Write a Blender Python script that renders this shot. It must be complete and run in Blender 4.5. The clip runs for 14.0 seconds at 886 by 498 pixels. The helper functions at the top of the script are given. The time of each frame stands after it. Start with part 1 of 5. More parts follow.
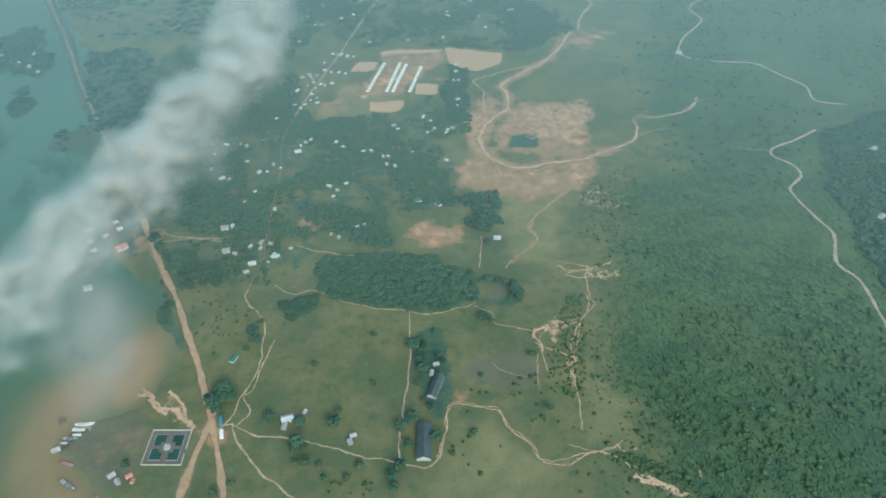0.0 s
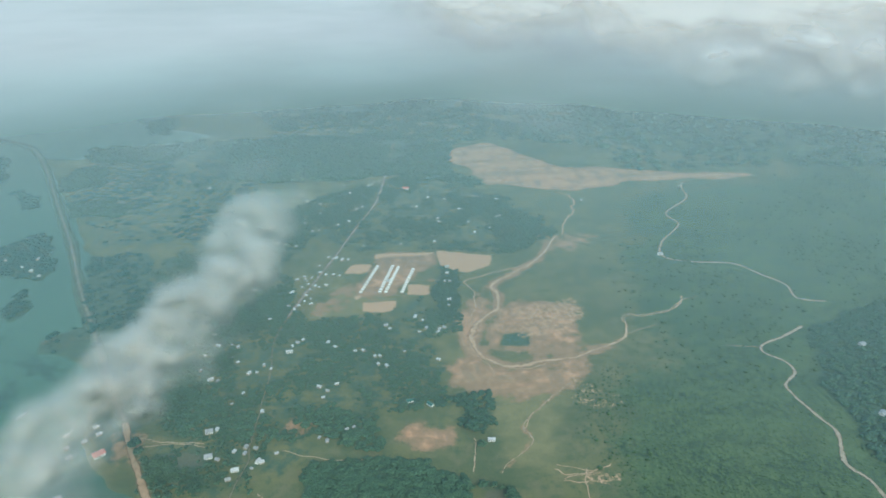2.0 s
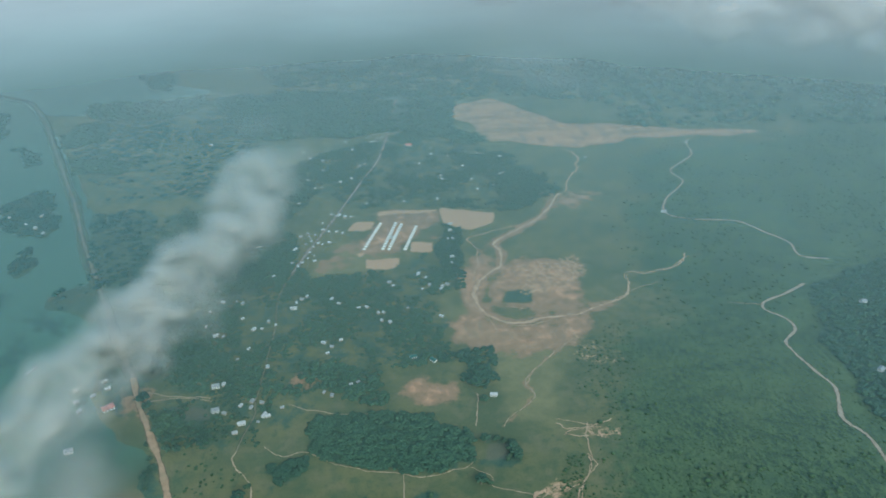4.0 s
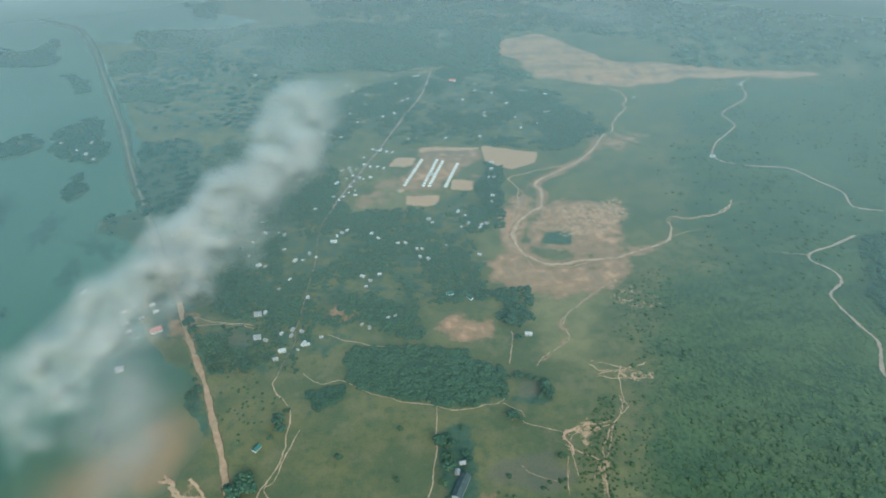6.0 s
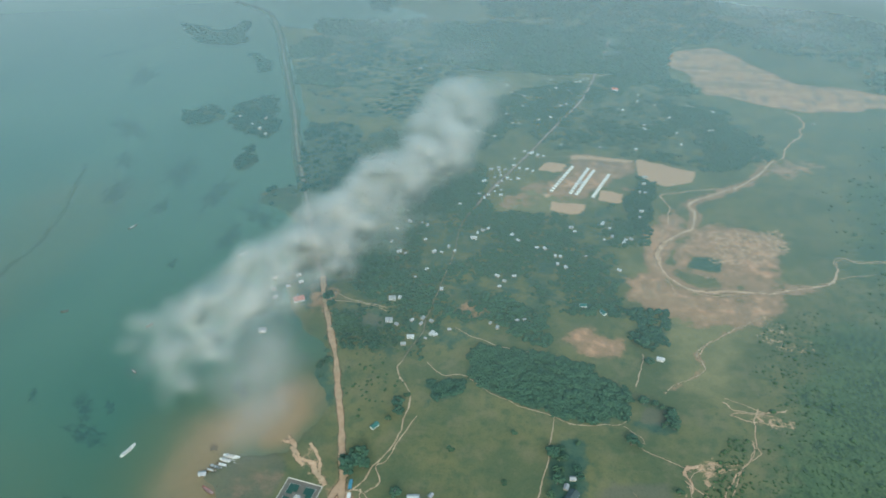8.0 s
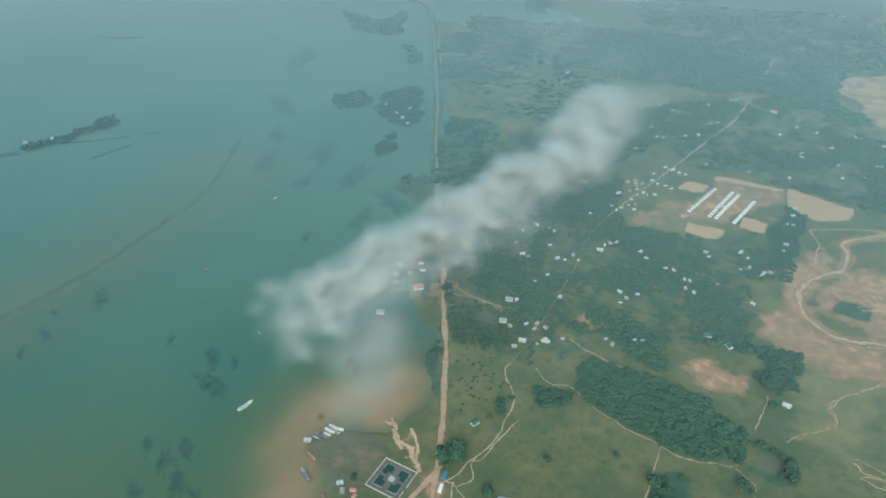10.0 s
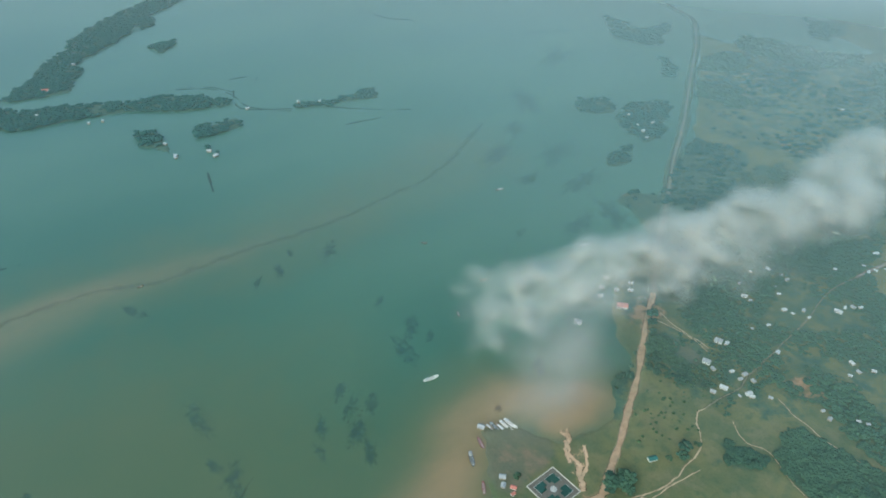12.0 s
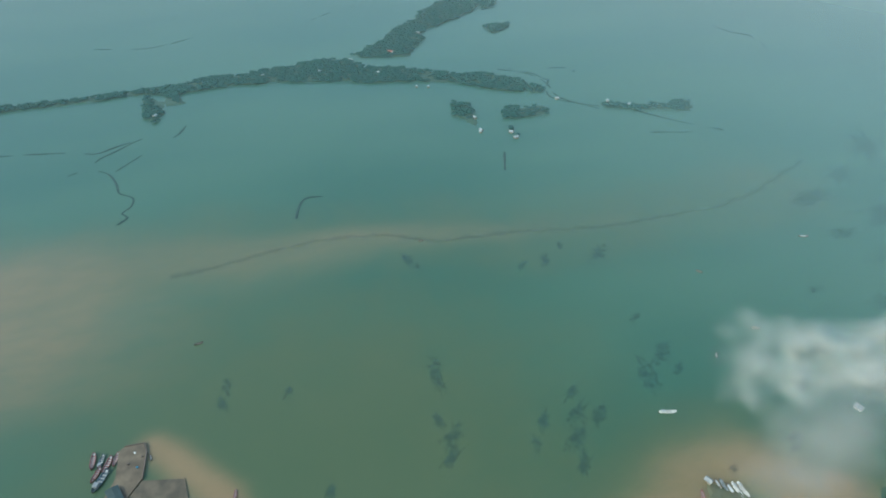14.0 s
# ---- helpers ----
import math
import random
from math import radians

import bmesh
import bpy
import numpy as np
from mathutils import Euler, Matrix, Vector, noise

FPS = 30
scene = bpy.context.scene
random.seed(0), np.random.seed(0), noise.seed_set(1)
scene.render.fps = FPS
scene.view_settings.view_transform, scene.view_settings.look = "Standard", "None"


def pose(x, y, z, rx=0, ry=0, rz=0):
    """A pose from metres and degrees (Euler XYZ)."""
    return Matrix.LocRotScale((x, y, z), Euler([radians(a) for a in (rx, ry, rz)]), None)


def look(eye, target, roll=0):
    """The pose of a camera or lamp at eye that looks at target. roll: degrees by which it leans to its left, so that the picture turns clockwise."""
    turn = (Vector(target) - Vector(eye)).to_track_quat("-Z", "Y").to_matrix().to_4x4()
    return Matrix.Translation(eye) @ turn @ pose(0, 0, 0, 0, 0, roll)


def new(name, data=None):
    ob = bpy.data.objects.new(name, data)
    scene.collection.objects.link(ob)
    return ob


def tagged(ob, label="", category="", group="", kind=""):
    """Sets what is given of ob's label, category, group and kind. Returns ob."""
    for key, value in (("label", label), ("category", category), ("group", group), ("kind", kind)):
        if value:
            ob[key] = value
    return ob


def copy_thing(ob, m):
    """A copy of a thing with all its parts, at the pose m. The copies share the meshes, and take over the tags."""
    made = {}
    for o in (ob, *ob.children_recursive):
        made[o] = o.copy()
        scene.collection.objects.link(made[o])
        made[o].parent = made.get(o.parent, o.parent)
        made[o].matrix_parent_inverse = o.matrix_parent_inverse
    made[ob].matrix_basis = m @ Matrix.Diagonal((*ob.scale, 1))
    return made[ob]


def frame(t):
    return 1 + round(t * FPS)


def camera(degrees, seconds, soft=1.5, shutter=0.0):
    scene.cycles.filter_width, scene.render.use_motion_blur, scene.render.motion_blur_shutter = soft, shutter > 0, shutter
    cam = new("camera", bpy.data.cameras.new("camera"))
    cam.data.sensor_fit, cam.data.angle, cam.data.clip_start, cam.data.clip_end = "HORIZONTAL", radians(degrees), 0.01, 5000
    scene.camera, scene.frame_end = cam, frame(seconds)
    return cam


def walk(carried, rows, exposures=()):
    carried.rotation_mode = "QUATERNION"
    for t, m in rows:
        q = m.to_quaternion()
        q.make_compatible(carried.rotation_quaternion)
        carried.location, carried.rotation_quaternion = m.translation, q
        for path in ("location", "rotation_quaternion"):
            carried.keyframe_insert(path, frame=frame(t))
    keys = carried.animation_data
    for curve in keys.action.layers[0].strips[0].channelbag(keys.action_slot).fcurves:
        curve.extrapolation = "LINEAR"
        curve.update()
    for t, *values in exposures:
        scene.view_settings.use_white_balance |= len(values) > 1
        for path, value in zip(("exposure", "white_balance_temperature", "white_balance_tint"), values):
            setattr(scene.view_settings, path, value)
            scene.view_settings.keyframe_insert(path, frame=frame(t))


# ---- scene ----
# Seconds, yaw, pitch and roll of a drone that hovers and turns, 400 m above the plain
EYE_HEIGHT = 400.0
cam = camera(65.51, 14.0, soft=1.8)
EXPO = [(0.0, 0.82, 5800, -7), (1.5, 0.82, 5800, -7), (2.5, 0.66, 5800, -7), (3.0, 0.58, 5700, -8), (3.5, 0.44, 5450, -10), (3.7, 0.44, 5450, -10), (5.8, 0.7, 5750, -8), (7.0, 0.74, 5800, -7), (14.0, 0.73, 5800, -7)]
PATH = [
    (0.0, -5.65, -42.14, -0.01),
    (0.5, -6.29, -40.09, 0.04),
    (1.0, -6.41, -35.85, 0.06),
    (1.5, -6.40, -29.95, 0.05),
    (2.0, -6.46, -25.69, 0.00),
    (2.5, -6.44, -23.57, 0.06),
    (3.0, -6.34, -23.62, -0.03),
    (3.5, -6.27, -25.85, 0.04),
    (3.7, -6.25, -27.31, 0.07),
    (4.2, -6.20, -30.40, 0.10),
    (4.7, -6.10, -33.00, 0.12),
    (5.3, -5.90, -34.30, 0.15),
    (5.8, -4.11, -34.43, 0.15),
    (6.0, -2.39, -34.38, 0.11),
    (6.5, 2.04, -34.34, 0.02),
    (7.0, 5.69, -34.32, -0.04),
    (7.2, 6.99, -34.28, 0.01),
    (9.3, 18.28, -34.23, 0.07),
    (9.5, 19.66, -34.21, -0.09),
    (10.0, 23.97, -34.21, -0.10),
    (10.5, 28.73, -34.20, -0.08),
    (11.0, 33.90, -34.20, -0.15),
    (11.5, 39.15, -34.17, -0.20),
    (12.0, 45.10, -34.19, -0.26),
    (12.5, 51.59, -34.15, -0.20),
    (13.0, 58.50, -34.13, -0.29),
    (13.5, 65.18, -34.09, -0.28),
    (14.0, 71.80, -34.55, -0.29),
]
walk(cam, [(t, pose(0, 0, EYE_HEIGHT, 90 + pitch, roll, yaw)) for t, yaw, pitch, roll in PATH], exposures=EXPO)

# ---- sky and sun ----
world = bpy.data.worlds.new("sky")
scene.world = world
world.use_nodes = True
wn = world.node_tree.nodes
sky = wn.new("ShaderNodeTexSky")
sky.sky_type, sky.sun_disc = "NISHITA", False
sky.sun_elevation, sky.sun_rotation = radians(38), radians(163)
sky.air_density, sky.dust_density, sky.altitude = 1.2, 1.8, 400
wn["Background"].inputs["Strength"].default_value = 0.25
world.node_tree.links.new(sky.outputs["Color"], wn["Background"].inputs["Color"])
sun = new("sun", bpy.data.lights.new("sun", "SUN"))
sun.data.energy, sun.data.angle, sun.data.color = 1.5, radians(28), (1.0, 0.95, 0.86)
sun.matrix_world = look((600 * math.sin(radians(163)), 600 * math.cos(radians(163)), 469), (0, 0, 0))
scene.cycles.transparent_max_bounces = 40


# ---- material helpers ----
class Mat:
    """A node material with short calls for the usual nodes."""

    def __init__(self, name, rough=0.8, spec=0.5):
        self.mat = bpy.data.materials.new(name)
        self.mat.use_nodes = True
        self.t = self.mat.node_tree
        self.bsdf = self.t.nodes["Principled BSDF"]
        self.bsdf.inputs["Roughness"].default_value = rough
        self.bsdf.inputs["Specular IOR Level"].default_value = spec
        self.bsdf.inputs["Sheen Roughness"].default_value = 0.45
        self.coord = self.t.nodes.new("ShaderNodeTexCoord").outputs["Object"]

    def put(self, socket, value):
        if isinstance(value, bpy.types.NodeSocket):
            self.t.links.new(value, socket)
        elif isinstance(value, tuple) and len(value) == 3 and socket.type == "RGBA":
            socket.default_value = (*value, 1)
        else:
            socket.default_value = value

    def noise(self, size, detail=4.0, rough=0.55, stretch=None):
        n = self.t.nodes.new("ShaderNodeTexNoise")
        n.inputs["Scale"].default_value = 1.0 / size
        n.inputs["Detail"].default_value, n.inputs["Roughness"].default_value = detail, rough
        src = self.coord
        if stretch:
            m = self.t.nodes.new("ShaderNodeMapping")
            m.inputs["Rotation"].default_value = (0, 0, stretch[2])
            m.inputs["Scale"].default_value = (stretch[0], stretch[1], 1)
            self.t.links.new(src, m.inputs["Vector"])
            src = m.outputs["Vector"]
        self.t.links.new(src, n.inputs["Vector"])
        return n.outputs["Fac"]

    def attr(self, name):
        n = self.t.nodes.new("ShaderNodeAttribute")
        n.attribute_name = name
        return n.outputs["Fac"]

    def math(self, op, a, b=0.0, c=0.0):
        n = self.t.nodes.new("ShaderNodeMath")
        n.operation = op
        for i, v in enumerate((a, b, c)):
            self.put(n.inputs[i], v)
        return n.outputs[0]

    def step(self, v, lo, hi, to_lo=0.0, to_hi=1.0):
        n = self.t.nodes.new("ShaderNodeMapRange")
        n.interpolation_type = "SMOOTHSTEP"
        for i, x in enumerate((v, lo, hi, to_lo, to_hi)):
            self.put(n.inputs[i], x)
        return n.outputs[0]

    def mix(self, f, a, b, blend="MIX"):
        n = self.t.nodes.new("ShaderNodeMix")
        n.data_type, n.blend_type = "RGBA", blend
        self.put(n.inputs[0], f)
        self.put(n.inputs[6], a)
        self.put(n.inputs[7], b)
        return n.outputs[2]

    def island(self):
        return self.t.nodes.new("ShaderNodeNewGeometry").outputs["Random Per Island"]

    def each(self):
        return self.t.nodes.new("ShaderNodeObjectInfo").outputs["Random"]

    def bump(self, height, distance, strength=1.0):
        n = self.t.nodes.new("ShaderNodeBump")
        n.inputs["Distance"].default_value, n.inputs["Strength"].default_value = distance, strength
        self.put(n.inputs["Height"], height)
        self.t.links.new(n.outputs["Normal"], self.bsdf.inputs["Normal"])
        return n.outputs["Normal"]

    def done(self, colour):
        self.put(self.bsdf.inputs["Base Color"], colour)
        return self.mat

    def veil(self, alpha, colour, normal=None):
        """Thin vapour: part diffuse, part translucent, the rest see-through."""
        nd = self.t.nodes
        d, tl, tr = nd.new("ShaderNodeBsdfDiffuse"), nd.new("ShaderNodeBsdfTranslucent"), nd.new("ShaderNodeBsdfTransparent")
        self.put(d.inputs["Color"], colour)
        self.put(tl.inputs["Color"], colour)
        if normal:
            self.t.links.new(normal, d.inputs["Normal"])
        m1, m2 = nd.new("ShaderNodeMixShader"), nd.new("ShaderNodeMixShader")
        m1.inputs[0].default_value = 0.25
        self.t.links.new(d.outputs[0], m1.inputs[1])
        self.t.links.new(tl.outputs[0], m1.inputs[2])
        self.put(m2.inputs[0], alpha)
        self.t.links.new(tr.outputs[0], m2.inputs[1])
        self.t.links.new(m1.outputs[0], m2.inputs[2])
        self.t.links.new(m2.outputs[0], nd["Material Output"].inputs["Surface"])
        nd.remove(self.bsdf)
        return self.mat


def plain(name, colour, rough=0.7, grain=0.4, vary=0.25, metal=0.0, spec=0.5):
    """A surface of one colour with grain, stains and a shade of its own for each object."""
    m = Mat(name, rough, spec)
    m.bsdf.inputs["Metallic"].default_value = metal
    dark = tuple(c * (1 - vary) for c in colour)
    light = tuple(min(0.9, c * (1 + 0.4 * vary)) for c in colour)
    f = m.mix(m.step(m.noise(grain * 6, 3), 0.3, 0.7), dark, light)
    f = m.mix(m.math("MULTIPLY", m.noise(grain, 5), 0.5), f, tuple(c * 0.6 for c in colour))
    f = m.mix(m.math("MULTIPLY", m.each(), 0.35), f, dark)
    m.bump(m.noise(grain, 4), 0.02)
    return m.done(f)


# ---- materials ----
def land_material():
    m = Mat("land", 0.9, 0.3)
    m.bsdf.inputs["Sheen Weight"].default_value = 0.04
    fine, mid, broad, huge = m.noise(1.6, 5, 0.65), m.noise(9, 5, 0.6), m.noise(55, 4), m.noise(260, 3)
    grass = m.mix(m.step(broad, 0.35, 0.65), (0.062, 0.075, 0.030), (0.104, 0.098, 0.036))
    grass = m.mix(m.step(mid, 0.42, 0.75), grass, (0.050, 0.069, 0.029))
    grass = m.mix(m.math("MULTIPLY", m.step(m.noise(21, 6, 0.68), 0.46, 0.70), 0.65), grass, (0.120, 0.104, 0.050))
    dry = m.mix(m.step(m.noise(17, 5, 0.65), 0.3, 0.7), (0.160, 0.134, 0.056), (0.104, 0.103, 0.042))
    grass = m.mix(m.step(m.math("MULTIPLY_ADD", m.math("SUBTRACT", broad, 0.5), 0.9, m.attr("dry")), 0.2, 0.85), grass, dry)
    brush = m.noise(3.4, 7, 0.72, (1, 0.55, 0.7))
    scrub = m.mix(m.step(brush, 0.38, 0.62), (0.019, 0.041, 0.019), (0.066, 0.094, 0.032))
    scrub = m.mix(m.math("MULTIPLY", m.step(huge, 0.40, 0.62), 0.5), scrub, (0.030, 0.062, 0.030))
    scrub = m.mix(m.math("MULTIPLY", m.step(m.noise(75, 5, 0.6), 0.50, 0.68), 0.45), scrub, (0.072, 0.090, 0.030))
    scrub = m.mix(m.math("MULTIPLY", m.step(m.noise(27, 7, 0.72, (0.45, 1, 0.9)), 0.47, 0.60), 0.6), scrub, (0.066, 0.096, 0.034))
    scrub = m.mix(m.math("MULTIPLY", m.step(m.noise(13, 6, 0.7, (0.5, 1, 0.5)), 0.50, 0.66), 0.6), scrub, (0.026, 0.050, 0.024))
    grass = m.mix(m.step(m.math("MULTIPLY_ADD", m.math("SUBTRACT", mid, 0.5), 0.9, m.attr("hill")), 0.2, 0.8), grass, scrub)
    wood = m.mix(m.step(m.noise(6, 6, 0.7), 0.35, 0.65), (0.026, 0.057, 0.036), (0.050, 0.078, 0.042))
    grass = m.mix(m.step(m.math("MULTIPLY_ADD", m.math("SUBTRACT", m.noise(18, 6, 0.68), 0.5), 1.7, m.attr("lush")), 0.35, 0.75), grass, wood)
    earth = m.mix(m.step(mid, 0.3, 0.7), (0.29, 0.148, 0.073), (0.42, 0.228, 0.120))
    earth = m.mix(m.step(m.noise(15, 6, 0.68, (1, 0.3, 0.5)), 0.50, 0.66), earth, (0.20, 0.135, 0.080))
    earth = m.mix(m.math("MULTIPLY", m.step(m.noise(34, 6, 0.7, (0.14, 1, 0)), 0.47, 0.60), 0.55), earth, (0.150, 0.118, 0.062))
    edge = m.math("MULTIPLY_ADD", m.math("SUBTRACT", m.noise(14, 6, 0.68), 0.5), 1.3, m.attr("earth"))
    worn = m.mix(m.noise(6, 4), (0.160, 0.102, 0.050), (0.255, 0.148, 0.078))
    col = m.mix(m.step(edge, 0.28, 0.55), grass, worn)
    col = m.mix(m.step(edge, 0.5, 0.82), col, earth)
    pad = m.math("MULTIPLY_ADD", m.math("SUBTRACT", m.noise(8, 7, 0.74), 0.5), 1.5, m.attr("pad"))
    col = m.mix(m.step(pad, 0.35, 0.6), col, m.mix(m.noise(11, 5, 0.65), (0.29, 0.165, 0.086), (0.40, 0.245, 0.136)))
    scar = m.math("MULTIPLY_ADD", m.math("SUBTRACT", m.noise(5, 6, 0.75), 0.5), 2.4, m.attr("scar"))
    col = m.mix(m.step(scar, 0.72, 1.05), col, m.mix(m.noise(2.5, 4), (0.26, 0.148, 0.074), (0.40, 0.245, 0.135)))
    mud = m.step(m.math("MULTIPLY_ADD", m.math("SUBTRACT", m.noise(16, 5, 0.65), 0.5), 1.2, m.attr("mud")), 0.3, 0.95)
    col = m.mix(m.math("MULTIPLY", mud, 0.6), col, (0.088, 0.082, 0.055))
    col = m.mix(m.math("MULTIPLY", m.step(fine, 0.45, 0.75), 0.4), col, m.mix(1.0, col, (0.45, 0.5, 0.45), "MULTIPLY"))
    h = m.math("ADD", m.math("MULTIPLY", mid, 1.6), m.math("ADD", m.math("MULTIPLY", fine, 0.7), m.math("MULTIPLY", m.math("MULTIPLY", brush, m.attr("hill")), 1.9)))
    m.bump(h, 0.7, 0.45)
    return m.done(col)


def foliage_material(name, deep, light):
    m = Mat(name, 0.85, 0.12)
    m.bsdf.inputs["Sheen Weight"].default_value = 0.02
    f = m.mix(m.step(m.noise(1.3, 4, 0.6), 0.3, 0.75), deep, light)
    f = m.mix(m.math("MULTIPLY", m.island(), 0.75), f, deep)
    f = m.mix(m.math("MULTIPLY", m.each(), 0.4), f, light)
    m.bump(m.noise(0.9, 3, 0.6), 0.4, 0.35)
    return m.done(f)


def water_material():
    m = Mat("lake_water", 0.32, 0.5)
    m.bsdf.inputs["IOR"].default_value = 1.33
    broad, mid = m.noise(190, 4, 0.5, (1, 0.45, 0.6)), m.noise(60, 5, 0.6)
    clear = m.mix(m.step(broad, 0.35, 0.65), (0.031, 0.078, 0.044), (0.046, 0.094, 0.052))
    green = m.mix(mid, (0.056, 0.080, 0.036), (0.072, 0.088, 0.040))
    col = m.mix(m.step(m.math("MULTIPLY_ADD", m.math("SUBTRACT", mid, 0.5), 0.5, m.attr("green")), 0.1, 0.9), clear, green)
    silt = m.mix(mid, (0.178, 0.118, 0.056), (0.215, 0.144, 0.072))
    drift = m.noise(38, 7, 0.68, (1, 0.45, 0.35))
    col = m.mix(m.step(m.math("MULTIPLY_ADD", m.math("MULTIPLY", m.math("SUBTRACT", drift, 0.5), 1.3), m.math("MINIMUM", m.attr("silt"), 0.6), m.attr("silt")), 0.02, 1.1), col, silt)
    m.bump(m.noise(5, 4, 0.6, (1, 0.5, 0.9)), 0.08, 0.25)
    return m.done(col)


def weed_material():
    m = Mat("water_weed", 0.5)
    a = m.step(m.math("MULTIPLY_ADD", m.math("SUBTRACT", m.noise(7, 6, 0.75), 0.5), 2.6, m.attr("edge")), 0.25, 1.2, 0.0, 0.36)
    m.put(m.bsdf.inputs["Alpha"], a)
    return m.done(m.mix(m.noise(2.5, 4), (0.014, 0.052, 0.048), (0.028, 0.074, 0.058)))


def dirt_road_material(name, a, b, rag=2.6):
    m = Mat(name, 0.9, 0.3)
    f = m.mix(m.step(m.noise(5, 5, 0.65), 0.3, 0.7), a, b)
    f = m.mix(m.math("MULTIPLY", m.step(m.noise(14, 3), 0.5, 0.7), 0.5), f, (0.20, 0.16, 0.09))
    m.put(m.bsdf.inputs["Alpha"], m.step(m.math("MULTIPLY_ADD", m.math("SUBTRACT", m.noise(2.4, 7, 0.78), 0.5), rag, m.attr("edge")), 0.25, 0.75))
    m.bump(m.noise(1.2, 4), 0.1)
    return m.done(f)


LAND = land_material()
WATER = water_material()
WEED = weed_material()
ROAD = dirt_road_material("road_dirt", (0.225, 0.140, 0.075), (0.300, 0.192, 0.110), 1.2)
TRACK = dirt_road_material("track_dirt", (0.22, 0.152, 0.086), (0.35, 0.250, 0.150))
SAND = dirt_road_material("gully_sand", (0.27, 0.165, 0.090), (0.39, 0.252, 0.148))
LEAF = foliage_material("tree_leaves", (0.028, 0.052, 0.028), (0.056, 0.086, 0.040))
LEAF_DARK = foliage_material("dense_leaves", (0.022, 0.047, 0.030), (0.055, 0.090, 0.046))
BUSH = foliage_material("scrub_leaves", (0.026, 0.052, 0.022), (0.066, 0.094, 0.033))
# The leaf material again in a darker green, for island and causeway trees.
LEAF_DEEP = foliage_material("deep_green_leaves", (0.008, 0.040, 0.029), (0.018, 0.058, 0.041))
BARK = plain("bark", (0.12, 0.085, 0.055), 0.9)
TIN = plain("tin_roof", (0.40, 0.385, 0.345), 0.45, 0.5, 0.3)
GREY = plain("weathered_roof", (0.27, 0.262, 0.24), 0.6, 0.5, 0.3)
SLATE = plain("dark_roof", (0.056, 0.074, 0.066), 0.8, 0.8, 0.3, 0.0, 0.2)
RUST = plain("red_roof", (0.42, 0.13, 0.085), 0.6, 0.5, 0.3)
TEAL = plain("green_roof", (0.022, 0.095, 0.068), 0.5, 0.5, 0.2)
WALL = plain("plaster_wall", (0.52, 0.48, 0.40), 0.85)
BAMBOO = plain("mat_wall", (0.30, 0.24, 0.16), 0.9)
WHITE = plain("white_paint", (0.62, 0.58, 0.50), 0.5, 0.4, 0.12)
WOOD = plain("dark_wood", (0.11, 0.075, 0.05), 0.7)
HULL_RED = plain("red_hull", (0.22, 0.075, 0.06), 0.55)
HULL_BLUE = plain("blue_hull", (0.085, 0.105, 0.105), 0.5)
DECK = plain("worn_deck", (0.42, 0.38, 0.32), 0.7)
BRICK = plain("red_paving", (0.110, 0.092, 0.066), 0.85)
CONCRETE = plain("concrete", (0.34, 0.32, 0.28), 0.85)
BLUE = plain("blue_paint", (0.05, 0.17, 0.22), 0.45)
RUBBER = plain("tyre_rubber", (0.03, 0.03, 0.03), 0.8)
GLASS = plain("dark_glass", (0.03, 0.04, 0.045), 0.1)
HEDGE = foliage_material("clipped_hedge", (0.014, 0.044, 0.034), (0.026, 0.060, 0.042))


def drift_material():
    m = Mat("drift_line", 0.6)
    m.put(m.bsdf.inputs["Alpha"], m.step(m.math("MULTIPLY_ADD", m.math("SUBTRACT", m.noise(9, 6, 0.7), 0.5), 1.4, m.attr("edge")), 0.2, 1.2, 0.0, 0.17))
    return m.done(m.mix(m.noise(4, 4), (0.030, 0.036, 0.026), (0.055, 0.056, 0.036)))


DRIFT = drift_material()
CREAM = plain("cream_wall", (0.42, 0.37, 0.29), 0.8, 0.6, 0.25)
GRAVEL = dirt_road_material("gravel_road", (0.185, 0.140, 0.088), (0.265, 0.205, 0.135))


# ---- mesh helpers ----
def mesh_np(name, verts, faces, material, attrs=None, smooth=True):
    """A mesh from arrays of corners and of equal-sided faces, with named weights on its corners."""
    verts, faces = np.asarray(verts, np.float32), np.asarray(faces, np.int32)
    me = bpy.data.meshes.new(name)
    me.vertices.add(len(verts))
    me.vertices.foreach_set("co", verts.ravel())
    n, k = faces.shape
    me.loops.add(n * k)
    me.loops.foreach_set("vertex_index", faces.ravel())
    me.polygons.add(n)
    me.polygons.foreach_set("loop_start", np.arange(0, n * k, k, dtype=np.int32))
    me.polygons.foreach_set("use_smooth", np.full(n, smooth))
    me.update(calc_edges=True)
    for key, values in (attrs or {}).items():
        me.attributes.new(key, "FLOAT", "POINT").data.foreach_set("value", np.asarray(values, np.float32))
    me.materials.append(material)
    return me


def part(name, bm, material, parent=None, label=""):
    """One mesh object from a bmesh, under a thing or a part."""
    me = bpy.data.meshes.new(name)
    bm.normal_update()
    bm.to_mesh(me)
    bm.free()
    me.materials.append(material)
    ob = new(name, me)
    ob.parent = parent
    return tagged(ob, label)


def thing(name, label, category, group="", at=(0, 0, 0), turn=0.0):
    ob = new(name)
    ob.matrix_world = pose(*at, 0, 0, turn)
    return tagged(ob, label, category, group)


